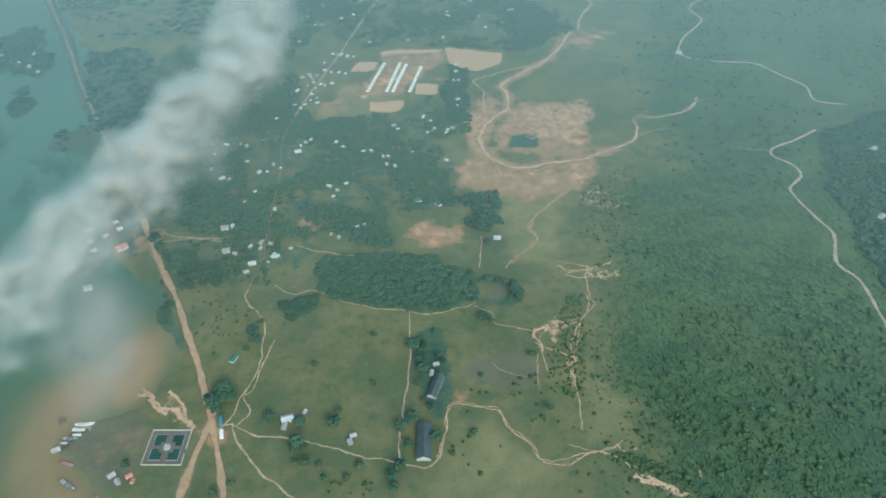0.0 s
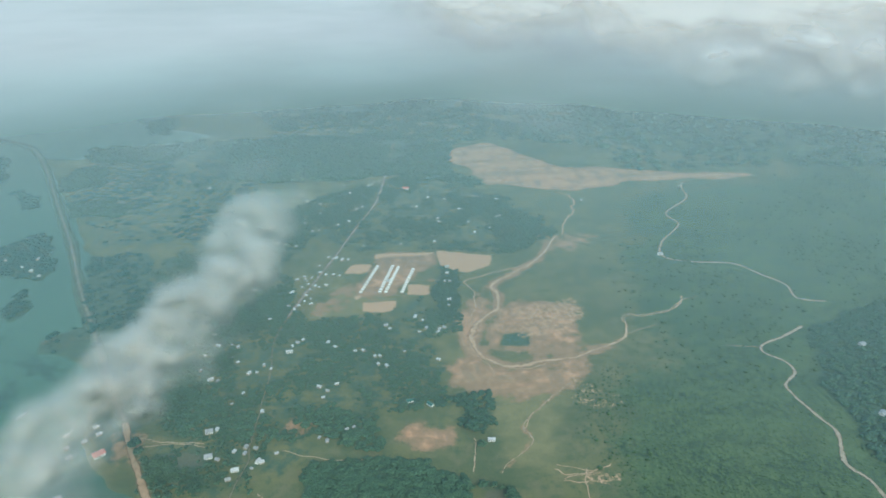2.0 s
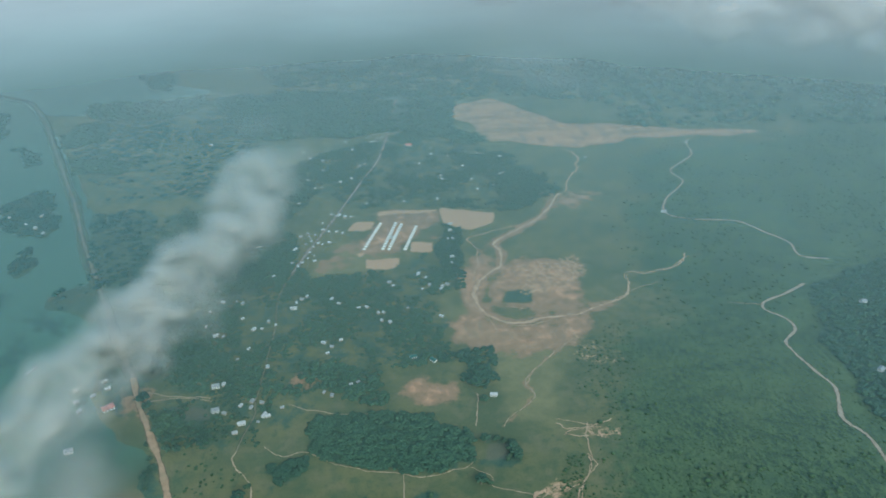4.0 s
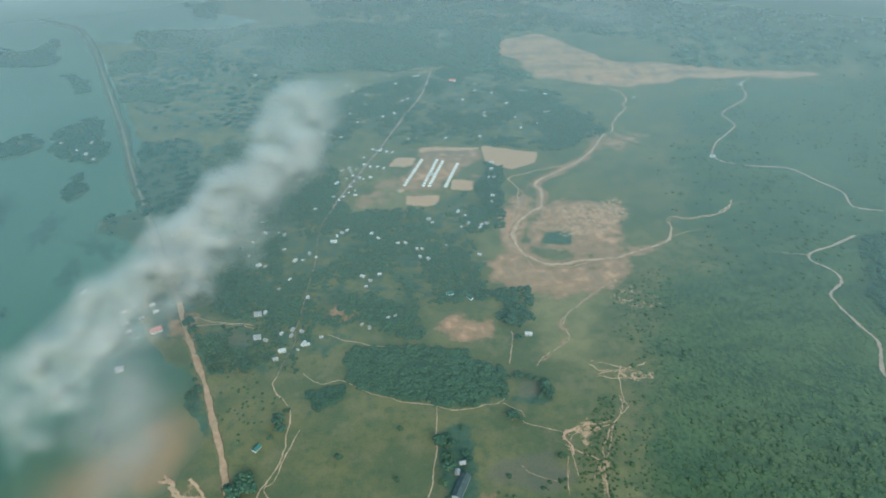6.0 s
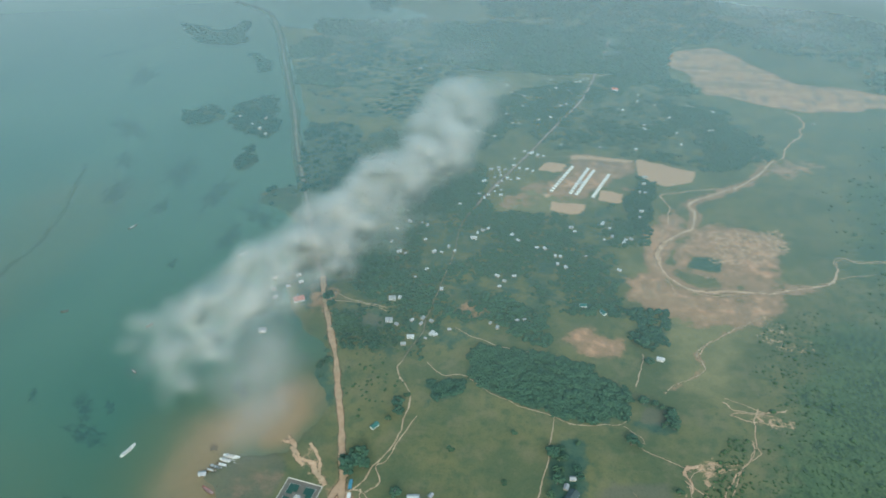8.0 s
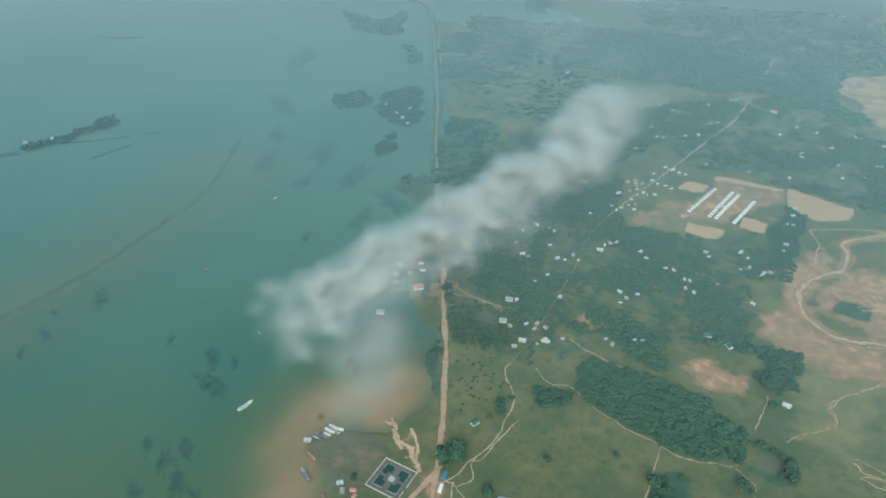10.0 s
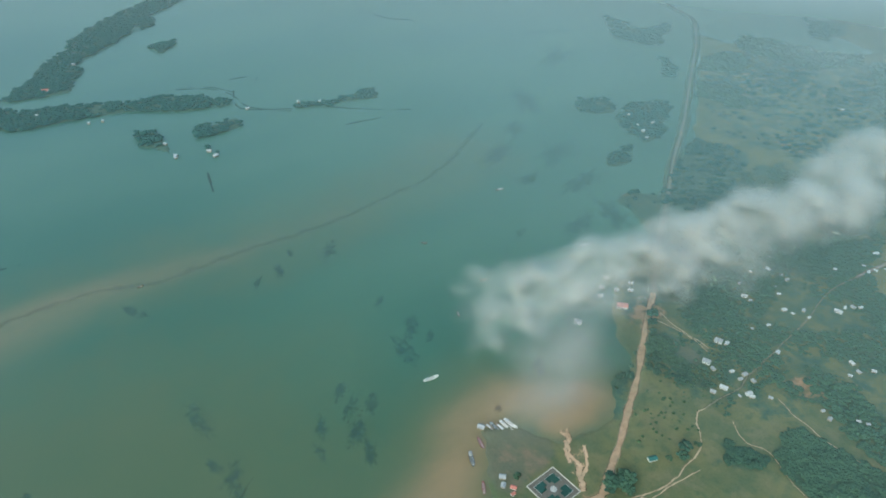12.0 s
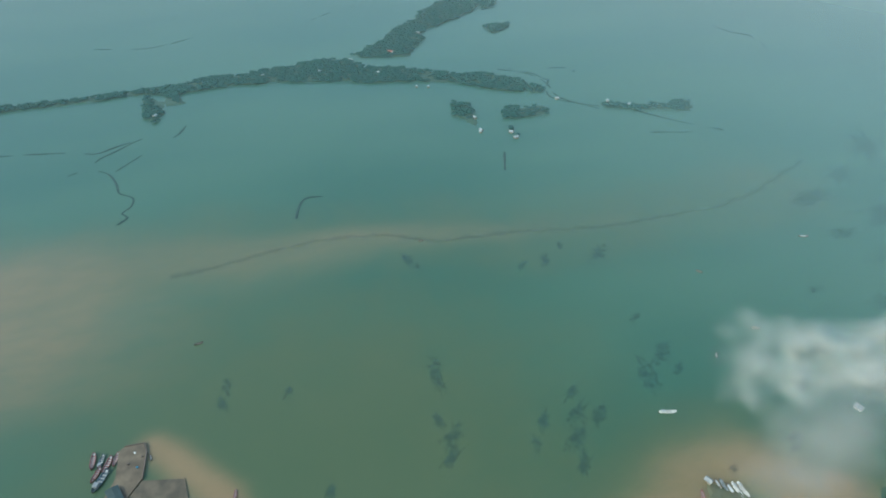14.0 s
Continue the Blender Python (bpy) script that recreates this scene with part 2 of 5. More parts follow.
def lattice(x, y, size, seed=0):
    """Smooth noise from 0 to 1 on the plan."""
    u, v = x / size + 37.3 * seed, y / size - 11.7 * seed
    i, j = np.floor(u), np.floor(v)
    a, b = u - i, v - j
    a, b = a * a * (3 - 2 * a), b * b * (3 - 2 * b)

    def at(p, q):
        s = np.sin(p * 127.1 + q * 311.7 + seed * 74.7) * 43758.5453
        return s - np.floor(s)

    return (at(i, j) * (1 - a) + at(i + 1, j) * a) * (1 - b) + (at(i, j + 1) * (1 - a) + at(i + 1, j + 1) * a) * b


def fractal(x, y, size, octaves=4, seed=0):
    total, amp, norm = 0.0, 1.0, 0.0
    for k in range(octaves):
        total = total + amp * lattice(x, y, size / 2 ** k, seed + k)
        norm += amp
        amp *= 0.55
    return total / norm


def line_distance(x, y, pts, closed=False):
    """Distance on the plan from a line of points; for a closed one negative outside, positive inside."""
    pts = np.asarray(pts, float)
    ends = np.roll(pts, -1, 0) if closed else pts[1:]
    best, inside = np.full(np.shape(x), 1e9), np.zeros(np.shape(x), bool)
    for (ax, ay), (bx, by) in zip(pts, ends):
        dx, dy = bx - ax, by - ay
        f = np.clip(((x - ax) * dx + (y - ay) * dy) / max(dx * dx + dy * dy, 1e-9), 0, 1)
        best = np.minimum(best, np.hypot(x - ax - f * dx, y - ay - f * dy))
        if closed:
            cross = (ay > y) != (by > y)
            inside ^= cross & (x < ax + (y - ay) * dx / (dy if dy else 1e-9))
    return np.where(inside, best, -best) if closed else best


def soft(v, lo, hi):
    f = np.clip((v - lo) / (hi - lo), 0, 1)
    return f * f * (3 - 2 * f)


def curve_points(pts, step):
    """A smooth line through the points, cut into even steps."""
    pts = [Vector((*p, 0)) for p in pts]
    out = []
    for k in range(len(pts) - 1):
        p0, p1, p2, p3 = pts[max(k - 1, 0)], pts[k], pts[k + 1], pts[min(k + 2, len(pts) - 1)]
        n = max(2, int((p2 - p1).length / step))
        for i in range(n):
            f = i / n
            out.append(0.5 * (2 * p1 + (p2 - p0) * f + (2 * p0 - 5 * p1 + 4 * p2 - p3) * f * f + (3 * p1 - p0 - 3 * p2 + p3) * f ** 3))
    out.append(pts[-1])
    return [(p.x, p.y) for p in out]


# ---- plan: shores, islands, covers ----
MAINLAND = [(-180, 227), (-188, 231), (-195, 236), (-202, 242), (-211, 251), (-214, 258), (-222, 262), (-228, 268), (-221, 278), (-209, 290), (-197, 295), (-188, 300), (-179, 300), (-178, 309), (-174, 317), (-170, 328), (-168, 340), (-167, 347), (-173, 352), (-174, 360), (-182, 369), (-189, 377), (-191, 388), (-195, 405),
            (-184, 400), (-193, 415), (-215, 426), (-226, 441), (-240, 458), (-256, 490), (-262, 520),
            (-266, 552), (-288, 595), (-318, 620), (-345, 628), (-352, 650), (-318, 678), (-330, 715), (-372, 850), (-448, 1010), (-556, 1220),
            (-600, 1290), (-521, 1278), (-528, 1340), (-347, 1360), (-314, 1409), (-476, 1500), (-446, 1582)]
MAINLAND += [(-412, 1656), (-408, 1836), (-410, 2099), (-249, 2125), (-225, 1905), (76, 1840), (310, 1900), (420, 2600), (600, 9000), (9000, 9000),
             (9000, -9000), (-900, -9000), (-700, -900), (-420, -300), (-318, -150), (-316, -112), (-300, -96), (-250, -90), (-205, -20), (-190, 80), (-180, 160)]
ISLES = {
    "long": [(-1088, -420), (-1095, -240), (-1100, -163), (-1102, -114), (-1116, -56), (-1130, 23), (-1140, 97), (-1150, 155), (-1144, 202),
             (-1098, 231), (-1057, 326), (-1012, 399), (-969, 450), (-923, 478), (-904, 460), (-936, 398), (-979, 339), (-1010, 256), (-1037, 171),
             (-1068, 89), (-1070, 19), (-1060, -57), (-1071, -122), (-1065, -176), (-1066, -267), (-1057, -420)],
    "leg": [(-1089, -128), (-1082, -104), (-989, -89), (-962, -100), (-988, -121)],
    "leg2": [(-1090, -94), (-1092, -61), (-1023, -62), (-1022, -82)],
    "north": [(-1164, 206), (-1203, 265), (-1288, 330), (-1370, 400), (-1440, 460), (-1500, 550), (-1590, 690), (-1560, 740), (-1500, 690), (-1440, 610), (-1390, 540), (-1290, 445), (-1252, 387), (-1124, 316), (-1121, 276)],
    "north2": [(-1436, 533), (-1418, 592), (-1357, 567), (-1355, 529)],
    "north3": [(-1257, 492), (-1256, 557), (-1220, 547), (-1201, 493)],
    "p": [(-852, 530), (-836, 566), (-808, 655), (-778, 637), (-794, 560), (-825, 515)],
    "q": [(-912, 312), (-896, 341), (-856, 331), (-801, 323), (-795, 315), (-821, 312), (-848, 309), (-866, 300)],
    "r": [(-873, 377), (-862, 449), (-822, 437), (-831, 364)],
    "s": [(-813, 357), (-809, 372), (-761, 362), (-765, 348)],
    "w1": [(-801, 1261), (-762, 1266), (-690, 1230), (-670, 1315), (-632, 1269), (-595, 1160), (-637, 1147), (-688, 1150)],
    "w2": [(-579, 1110), (-552, 1133), (-502, 1041), (-534, 1031)],
    "w3": [(-571, 851), (-524, 891), (-487, 848), (-527, 802)],
    "w4": [(-505, 877), (-456, 947), (-390, 825), (-400, 780), (-465, 813)],
    "w5": [(-437, 739), (-412, 771), (-380, 731), (-402, 698)],
    "far2": [(-1670, 3504), (-1486, 3707), (-1370, 3370), (-1534, 3201)],
    "far3": [(-1257, 3358), (-1317, 3761), (-1247, 3754), (-1157, 3387)],
    "far4": [(-1171, 2470), (-1116, 2702), (-937, 2970), (-861, 2782), (-992, 2473)],
    "e4": [(-492, 1529), (-423, 1540), (-394, 1417), (-441, 1422)],
}
HILL_EDGE = [(98, 150), (98, 212), (107, 252), (109, 285), (110, 310), (131, 353), (146, 389), (157, 444), (175, 474), (178, 508), (201, 543),
             (255, 578), (247, 683), (259, 750), (313, 840), (330, 951), (420, 1040), (660, 1070), (700, 1090), (500, 1180), (420, 1300), (420, 6000), (6000, 6000), (6000, -3000), (150, -3000)]
RIVER = [(353, 660), (344, 646), (331, 634), (313, 630), (291, 626), (280, 632), (272, 626), (268, 607), (262, 594), (254, 585), (236, 575), (220, 568), (202, 561), (181, 557),
         (162, 555), (142, 550), (125, 552), (114, 561), (104, 573), (99, 590), (100, 609), (109, 632), (124, 650), (138, 662), (142, 681), (141, 700), (138, 713), (150, 728),
         (169, 742), (181, 753), (197, 765), (210, 778), (219, 789), (234, 813), (253, 847)]
RIVER_ARMS = [  # plan line, half width, sway
    (RIVER[:8], 1.0, 7), (RIVER[:8], 0.7, 12), (RIVER[7:15], 1.7, 7), (RIVER[7:14], 1.0, 12), (RIVER[13:20], 3.0, 4), (RIVER[19:24], 4.6, 4), (RIVER[23:28], 3.6, 4), (RIVER[27:], 2.4, 6), (RIVER[26:32], 1.2, 12),
    ([(87, 625), (93, 604), (96, 588), (102, 570), (115, 557), (127, 546), (146, 545), (165, 549)], 0.8, 5), ([(208, 770), (182, 760), (149, 749), (121, 736), (109, 726), (117, 699), (109, 661), (100, 632)], 1.3, 7),
    ([(104, 570), (109, 554), (110, 535)], 0.7, 3), ([(96, 588), (88, 600), (87, 640), (96, 680)], 0.6, 8), ([(298, 1013), (314, 986), (300, 928), (283, 900), (262, 850)], 2.0, 12)]
BROOK = [(184, 520), (162, 502), (144, 486), (128, 470), (122, 458), (126, 451), (125, 440), (105, 422), (93, 410)]
PADS = [  # levelled, graded ground of the camp
    ([(-39, 765), (-26, 790), (-2, 788), (-9, 765)], 1.0), ([(-14, 692), (24, 692), (23, 674), (7, 667), (-15, 674)], 1.0),
    ([(40, 730), (66, 725), (62, 701), (38, 706)], 1.0), ([(84, 820), (154, 795), (147, 769), (116, 752), (84, 771)], 1.0),
    ([(-27, 706), (-20, 712), (-14, 704), (-22, 698)], 0.9), ([(-1, 800), (4, 818), (80, 816), (79, 806), (13, 805)], 0.75)]
GULLY = [  # washed-out sand beside the cove
    ([(-183, 303), (-182, 314), (-171, 309), (-166, 298), (-163, 309), (-150, 301), (-145, 286), (-138, 280), (-139, 273), (-149, 279), (-164, 288), (-170, 298)], 1.0)]
EARTH = [  # plan outline, strength
    ([(-9, 765), (6, 815), (80, 812), (77, 771), (48, 760)], 0.62), ([(-20, 708), (3, 784), (54, 770), (38, 698)], 0.68),
    ([(156, 1258), (193, 1272), (237, 1297), (253, 1265), (279, 1202), (336, 1136), (404, 1122), (471, 1106), (534, 1084), (658, 1063), (639, 1048), (519, 1050), (429, 1049), (374, 1031), (314, 1019), (280, 1034), (228, 1056), (195, 1059), (186, 1094), (174, 1139), (148, 1174)], 1.2),
    ([(216, 849), (255, 854), (309, 840), (270, 795), (224, 784)], 0.5),
    ([(86, 644), (107, 684), (127, 708), (133, 663), (106, 614), (98, 593), (114, 551), (152, 543), (201, 553), (209, 542), (179, 512), (143, 498), (129, 509), (97, 512), (69, 528), (71, 556), (91, 568), (90, 605)], 0.70),
    ([(130, 639), (138, 668), (233, 678), (230, 630), (205, 573), (158, 572), (120, 589), (118, 613)], 0.63),
    ([(14, 466), (29, 473), (62, 465), (62, 446), (42, 441), (20, 450)], 0.62),
    ([(-76, 664), (-50, 739), (-23, 750), (-24, 697), (-49, 669)], 0.42),
    ([(-86, 480), (-78, 492), (-62, 488), (-68, 474)], 0.55), ([(-400, 600), (-300, 600), (-290, 660), (-340, 670)], 0.20),
    ([(-140, 277), (-133, 287), (-122, 285), (-114, 274), (-117, 262), (-126, 258)], 0.85),
    ([(-384, -120), (-380, -96), (-356, -93), (-338, -66), (-318, -66), (-300, -90), (-330, -135)], 0.75),
    ([(-230, 490), (-200, 500), (-180, 470), (-196, 430), (-215, 430)], 0.5), ([(28, 284), (44, 290), (64, 280), (50, 274), (36, 279)], 0.45),
    ([(-206, 246), (-208, 288), (-190, 296), (-172, 285), (-176, 246)], 0.36),
    ([(-480, 1060), (-350, 880), (-170, 900), (-120, 1080), (-250, 1330), (-480, 1300)], 0.24), ([(60, 700), (85, 720), (84, 770), (60, 745)], 0.35),
]
SCARS = [([(115, 320), (108, 340), (118, 350), (135, 345)], 0.95), ([(150, 392), (158, 410), (195, 402), (190, 385), (165, 380)], 0.90),
         ([(125, 240), (118, 262), (120, 300), (132, 330), (146, 345), (158, 376), (164, 392), (156, 360), (138, 330), (126, 300), (126, 262)], 0.85),
         ([(135, 222), (150, 218), (175, 196), (160, 196), (140, 214)], 0.95), ([(170, 500), (176, 540), (215, 500), (225, 480), (190, 470)], 0.70),
         ([(150, 600), (150, 660), (235, 690), (238, 630), (205, 600)], 0.83), ([(115, 236), (140, 226), (170, 230), (140, 240)], 0.75)]
LUSH = [
    ("wood", [(-65, 430), (-27, 437), (16, 429), (67, 410), (70, 396), (65, 374), (26, 366), (-23, 377), (-59, 396)]),
    ("copse", [(-99, 391), (-63, 393), (-63, 372), (-88, 360)]),
    ("village", [(-205, 500), (-150, 478), (-110, 466), (-60, 470), (-2, 445), (-5, 492), (59, 511), (64, 556), (50, 600), (90, 627), (54, 702), (13, 660), (-76, 655), (-110, 760), (-150, 800), (-240, 720), (-250, 600), (-225, 520)]),
    ("village_b", [(59, 511), (102, 507), (98, 466), (88, 456), (74, 470), (74, 490), (40, 500)]),
    ("camp_side", [(68, 640), (92, 640), (104, 760), (84, 770), (66, 700)]),
    ("north", [(-240, 700), (-140, 740), (-81, 879), (-22, 830), (86, 826), (155, 800), (206, 806), (263, 871), (250, 930), (190, 1040), (60, 1120), (-60, 1040), (-240, 900), (-290, 800)]),
    ("ridge_wood", [(392, 330), (400, 380), (405, 421), (408, 487), (440, 530), (445, 560), (481, 588), (560, 620), (900, 700), (900, 300), (520, 250)]),
    ("far_a", [(-423, 1838), (-249, 2125), (-225, 1885), (310, 1863), (195, 1563), (-65, 1540), (-259, 1587), (-413, 1603)]),
    ("far_b", [(-303, 1348), (-174, 1373), (55, 1389), (162, 1297), (144, 1146), (191, 1048), (60, 1120), (-120, 1100), (-222, 1113)]),
    ("east_a", [(-528, 1336), (-387, 1338), (-321, 1389), (-305, 1304), (-361, 1232), (-493, 1247)]),
    ("east_b", [(-524, 1174), (-502, 1216), (-452, 1211), (-436, 1131), (-489, 1103)]),
    ("east_c", [(-470, 1051), (-402, 1051), (-362, 1028), (-362, 973), (-442, 988)]),
    ("road_side", [(-208, 470), (-176, 452), (-160, 430), (-186, 430), (-200, 450)]),
    ("west_road", [(-172, 338), (-174, 354), (-180, 369), (-183, 387), (-193, 415), (-178, 395), (-164, 355)]),
    ("village_edge", [(-190, 420), (-140, 408), (-100, 412), (-60, 445), (-60, 470), (-150, 478), (-205, 500)]),
    ("wet_side", [(-215, 426), (-262, 520), (-280, 595), (-356, 615), (-345, 714), (-400, 840), (-290, 860), (-240, 720), (-250, 600), (-205, 500)]),
    ("village_fields", [(-470, 1050), (-360, 870), (-170, 880), (-110, 1080), (-240, 1340), (-480, 1290)]),
    ("pond_trees", [(66, 398), (100, 394), (98, 372), (66, 372), (70, 376), (92, 378), (92, 390), (70, 392)]),
    ("east_row", [(10, 300), (12, 345), (30, 345), (34, 300), (30, 268), (20, 264)]),
]
DRY = [([(58, 608), (89, 535), (97, 512), (95, 466), (97, 414), (142, 403), (157, 444), (171, 500), (120, 560)], 0.75),
       ([(30, 268), (36, 275), (64, 270), (88, 228), (60, 190), (10, 190), (20, 238)], 0.7), ([(106, 230), (128, 300), (160, 350), (180, 340), (160, 260), (150, 225)], 0.6),
       ([(10, 640), (60, 640), (60, 560), (30, 575)], 0.5), ([(-50, 739), (-73, 663), (-10, 660), (20, 690), (-10, 720)], 0.7), ([(50, 330), (100, 340), (104, 300), (40, 300)], 0.45)]
MUD = [([(-212, 240), (-228, 270), (-206, 292), (-184, 300), (-170, 288), (-172, 246), (-180, 235)], 0.9), ([(52, 318), (90, 325), (104, 296), (80, 285), (40, 300)], 1.0), ([(0, 810), (74, 806), (70, 780), (6, 786)], 0.6),
       ([(78, 392), (93, 391), (90, 376), (74, 377)], 1.4), ([(-187, 463), (-148, 460), (-143, 441), (-179, 445)], 1.0), ([(-378, -120), (-366, -128), (-330, -135), (-330, -110), (-352, -108)], 0.9)]
LINES = {
    "main_road": ([(-114, 200), (-114, 225), (-119, 245), (-125, 267), (-128, 278), (-136, 302), (-148, 335), (-161, 367), (-172, 395), (-184, 421), (-195, 443), (-212, 477), (-222, 505)], 4.3),
    "south_road": ([(-146, 205), (-141, 227), (-136, 255), (-131, 274), (-129, 288)], 4.2),
    "village_lane": ([(-118, 405), (-115, 421), (-109, 445), (-110, 463), (-107, 519), (-105, 573), (-107, 624), (-95, 674)], 1.3),
    "village_street": ([(-97, 668), (-92, 686), (-79, 728), (-51, 811), (-21, 908), (13, 1023), (36, 1205), (51, 1309)], 3.0),
    "ridge_road": ([(362, 250), (369, 309), (376, 360), (368, 384), (384, 418), (380, 442), (376, 475), (379, 488), (398, 504), (399, 523), (386, 539), (392, 552), (418, 562), (452, 580)], 2.5),
    "ridge_road_upper": ([(511, 629), (483, 641), (489, 672), (472, 701), (452, 734), (406, 743), (374, 764), (390, 807), (436, 859), (437, 905), (492, 958), (510, 1019), (536, 1044)], 2.6),
}
TRACKS = [([(-118, 405), (-119, 393), (-109, 379), (-102, 364), (-102, 342), (-103, 321), (-111, 302), (-117, 283), (-125, 274)], 2.2),
          ([(-93, 349), (-100, 325), (-104, 306), (-110, 299), (-104, 288), (-112, 276)], 1.8), ([(-122, 275), (-114, 276), (-100, 268), (-73, 262), (-49, 253), (-29, 245), (-14, 240)], 2.2),
          ([(-116, 278), (-113, 270), (-106, 256), (-93, 239), (-75, 223), (-50, 205)], 3.0), ([(10, 368), (9, 331), (4, 295), (-1, 272), (-4, 240)], 2.2),
          ([(-14, 240), (0, 236), (12, 232), (20, 238), (25, 250)], 2.2),
          ([(-96, 409), (-82, 396), (-63, 397), (-36, 381), (8, 369), (25, 364), (53, 368), (61, 372), (67, 382)], 1.8), ([(61, 369), (74, 358), (77, 349), (107, 337)], 1.5),
          ([(-203, 482), (-180, 476), (-149, 469)], 2.2), ([(-203, 471), (-175, 473), (-147, 465)], 2.0), ([(-83, 453), (-56, 443), (-36, 438), (2, 434)], 1.7),
          ([(72, 412), (79, 445), (78, 452)], 1.8), ([(389, 549), (372, 553), (355, 557)], 2.0), ([(106, 300), (105, 330), (118, 341), (134, 344)], 1.2),
          (BROOK, 1.5), ([(-44, 800), (-30, 803), (8, 815)], 1.8)]
STREAM = [(20, 238), (27, 256), (30, 271), (36, 278), (49, 275), (64, 271), (71, 256), (81, 244), (89, 229), (103, 225), (115, 231), (127, 231), (138, 225), (143, 216), (146, 210), (157, 207), (164, 198), (176, 186)]
WASHES = [  # plan line, width, sway, seed
    (STREAM, 1.5, 5, 75), (STREAM, 1.1, 8, 76), ([(152, 370), (154, 361), (141, 346), (131, 328), (125, 310)], 1.5, 7, 77), ([(151, 372), (158, 362), (150, 352), (140, 344)], 1.3, 8, 78),
    ([(123, 293), (123, 274), (121, 261), (119, 249)], 1.0, 5, 79), ([(103, 341), (117, 345), (135, 347), (143, 351)], 1.2, 7, 80), ([(103, 324), (117, 318), (124, 314)], 1.1, 6, 81),
    ([(100, 309), (96, 289)], 1.1, 3, 82), ([(107, 240), (123, 233), (133, 233), (142, 239)], 1.3, 5, 83), ([(138, 411), (153, 408), (168, 403), (184, 407)], 1.6, 9, 84),
    ([(141, 397), (157, 399), (172, 399)], 1.4, 9, 85), ([(146, 212), (155, 208), (163, 201), (171, 198)], 3.2, 5, 86), (BROOK[:5], 1.3, 8, 87),
    ([(94, 587), (99, 570), (111, 549), (111, 537)], 1.6, 5, 88), ([(128, 581), (150, 572), (172, 566)], 1.5, 8, 89), ([(142, 662), (134, 639), (122, 617), (124, 602)], 1.8, 6, 90),
    ([(67, 311), (79, 301), (90, 296)], 0.8, 5, 91), ([(103, 333), (106, 326), (105, 318)], 2.6, 3, 92), ([(263, 593), (276, 600), (300, 606)], 1.4, 5, 93), ([(301, 626), (330, 634), (352, 652), (372, 655)], 1.6, 8, 94)]
WASHES += [([(162, 406), (156, 380), (152, 361), (141, 344), (135, 333), (129, 317), (124, 302), (122, 282), (121, 268), (118, 250)], 1.2, 7, 95), ([(102, 328), (112, 320), (123, 313), (124, 305)], 1.3, 6, 96), ([(116, 335), (128, 341), (140, 344)], 1.1, 6, 97),
           ([(102, 317), (98, 300), (97, 285)], 0.9, 3, 98), ([(136, 408), (147, 401), (161, 400), (172, 404), (182, 405)], 2.2, 9, 99), ([(140, 394), (154, 392), (164, 394)], 1.8, 8, 100), ([(142, 213), (147, 208), (155, 205), (162, 202), (167, 196)], 6.5, 5, 101),
           ([(137, 236), (140, 231), (143, 224), (146, 214)], 1.3, 4, 102), ([(184, 212), (183, 207)], 2.0, 2, 103), ([(139, 235), (129, 232), (117, 231), (102, 229), (87, 228)], 1.3, 6, 104), ([(112, 341), (104, 338), (101, 332)], 4.5, 4, 105),
           ([(-184, 309), (-177, 306), (-168, 301), (-159, 294), (-149, 284), (-140, 276)], 7.0, 9, 106), ([(-163, 309), (-156, 303), (-150, 296), (-145, 284)], 4.5, 6, 107), ([(-176, 304), (-168, 296), (-160, 290)], 5.0, 7, 108), ([(-182, 313), (-174, 308), (-169, 300)], 6.0, 5, 109)]
CAUSEWAY = [(-222, 505), (-245, 545), (-299, 659), (-353, 772), (-399, 880), (-439, 962), (-500, 1090), (-570, 1235), (-640, 1355), (-693, 1398), (-760, 1440), (-1000, 1600)]
BUNDS = [[(-917, -285), (-911, -246), (-900, -198), (-889, -171), (-900, -151), (-911, -131)], [(-849, -175), (-871, -166), (-886, -150), (-912, -124), (-934, -89), (-946, -67)], [(-831, -144), (-854, -126), (-876, -108)],
         [(-898, -89), (-917, -71), (-944, -60)], [(-845, -174), (-827, -153), (-798, -142), (-773, -137), (-757, -122), (-738, -123), (-724, -132), (-714, -126), (-701, -136)], [(-835, -198), (-842, -186), (-838, -170)],
         [(-1380, 177), (-1435, 238), (-1463, 288)], [(-1003, 511), (-989, 556), (-973, 545)], [(-1020, 432), (-989, 469), (-945, 483), (-881, 477), (-825, 513)],
         [(-655, 49), (-681, 56), (-697, 68), (-691, 97)],
         [(-956, 494), (-886, 465), (-833, 518)], [(-805, 558), (-751, 598), (-708, 641)], [(-715, 595), (-732, 540)], [(-766, 340), (-690, 309)],
         [(-1326, -213), (-1303, -119), (-1339, -42)], [(-851, 1023), (-797, 1097), (-761, 1161)], [(-1176, 920), (-1083, 929), (-1042, 952), (-976, 934)], [(-1018, 451), (-987, 478), (-952, 490)],
         [(-616, 1293), (-521, 1273)]]
SILT = [(-680, -420), (-647, -239), (-632, -162), (-627, -82), (-607, 28), (-590, 145), (-561, 260), (-550, 390), (-540, 490), (-560, 586)]
SHORE_SILT = [(-200, 170), (-207, 218), (-234, 260), (-236, 303), (-201, 331), (-188, 351)]


def lake_depth(x, y):
    """Signed distance to the shore: positive on land."""
    d = line_distance(x, y, MAINLAND, True)
    ragged = 34 * (fractal(x, y, 30, 4, 61) - 0.5) - 3
    for pts in ISLES.values():
        d = np.maximum(d, line_distance(x, y, pts, True) + ragged)
    return d


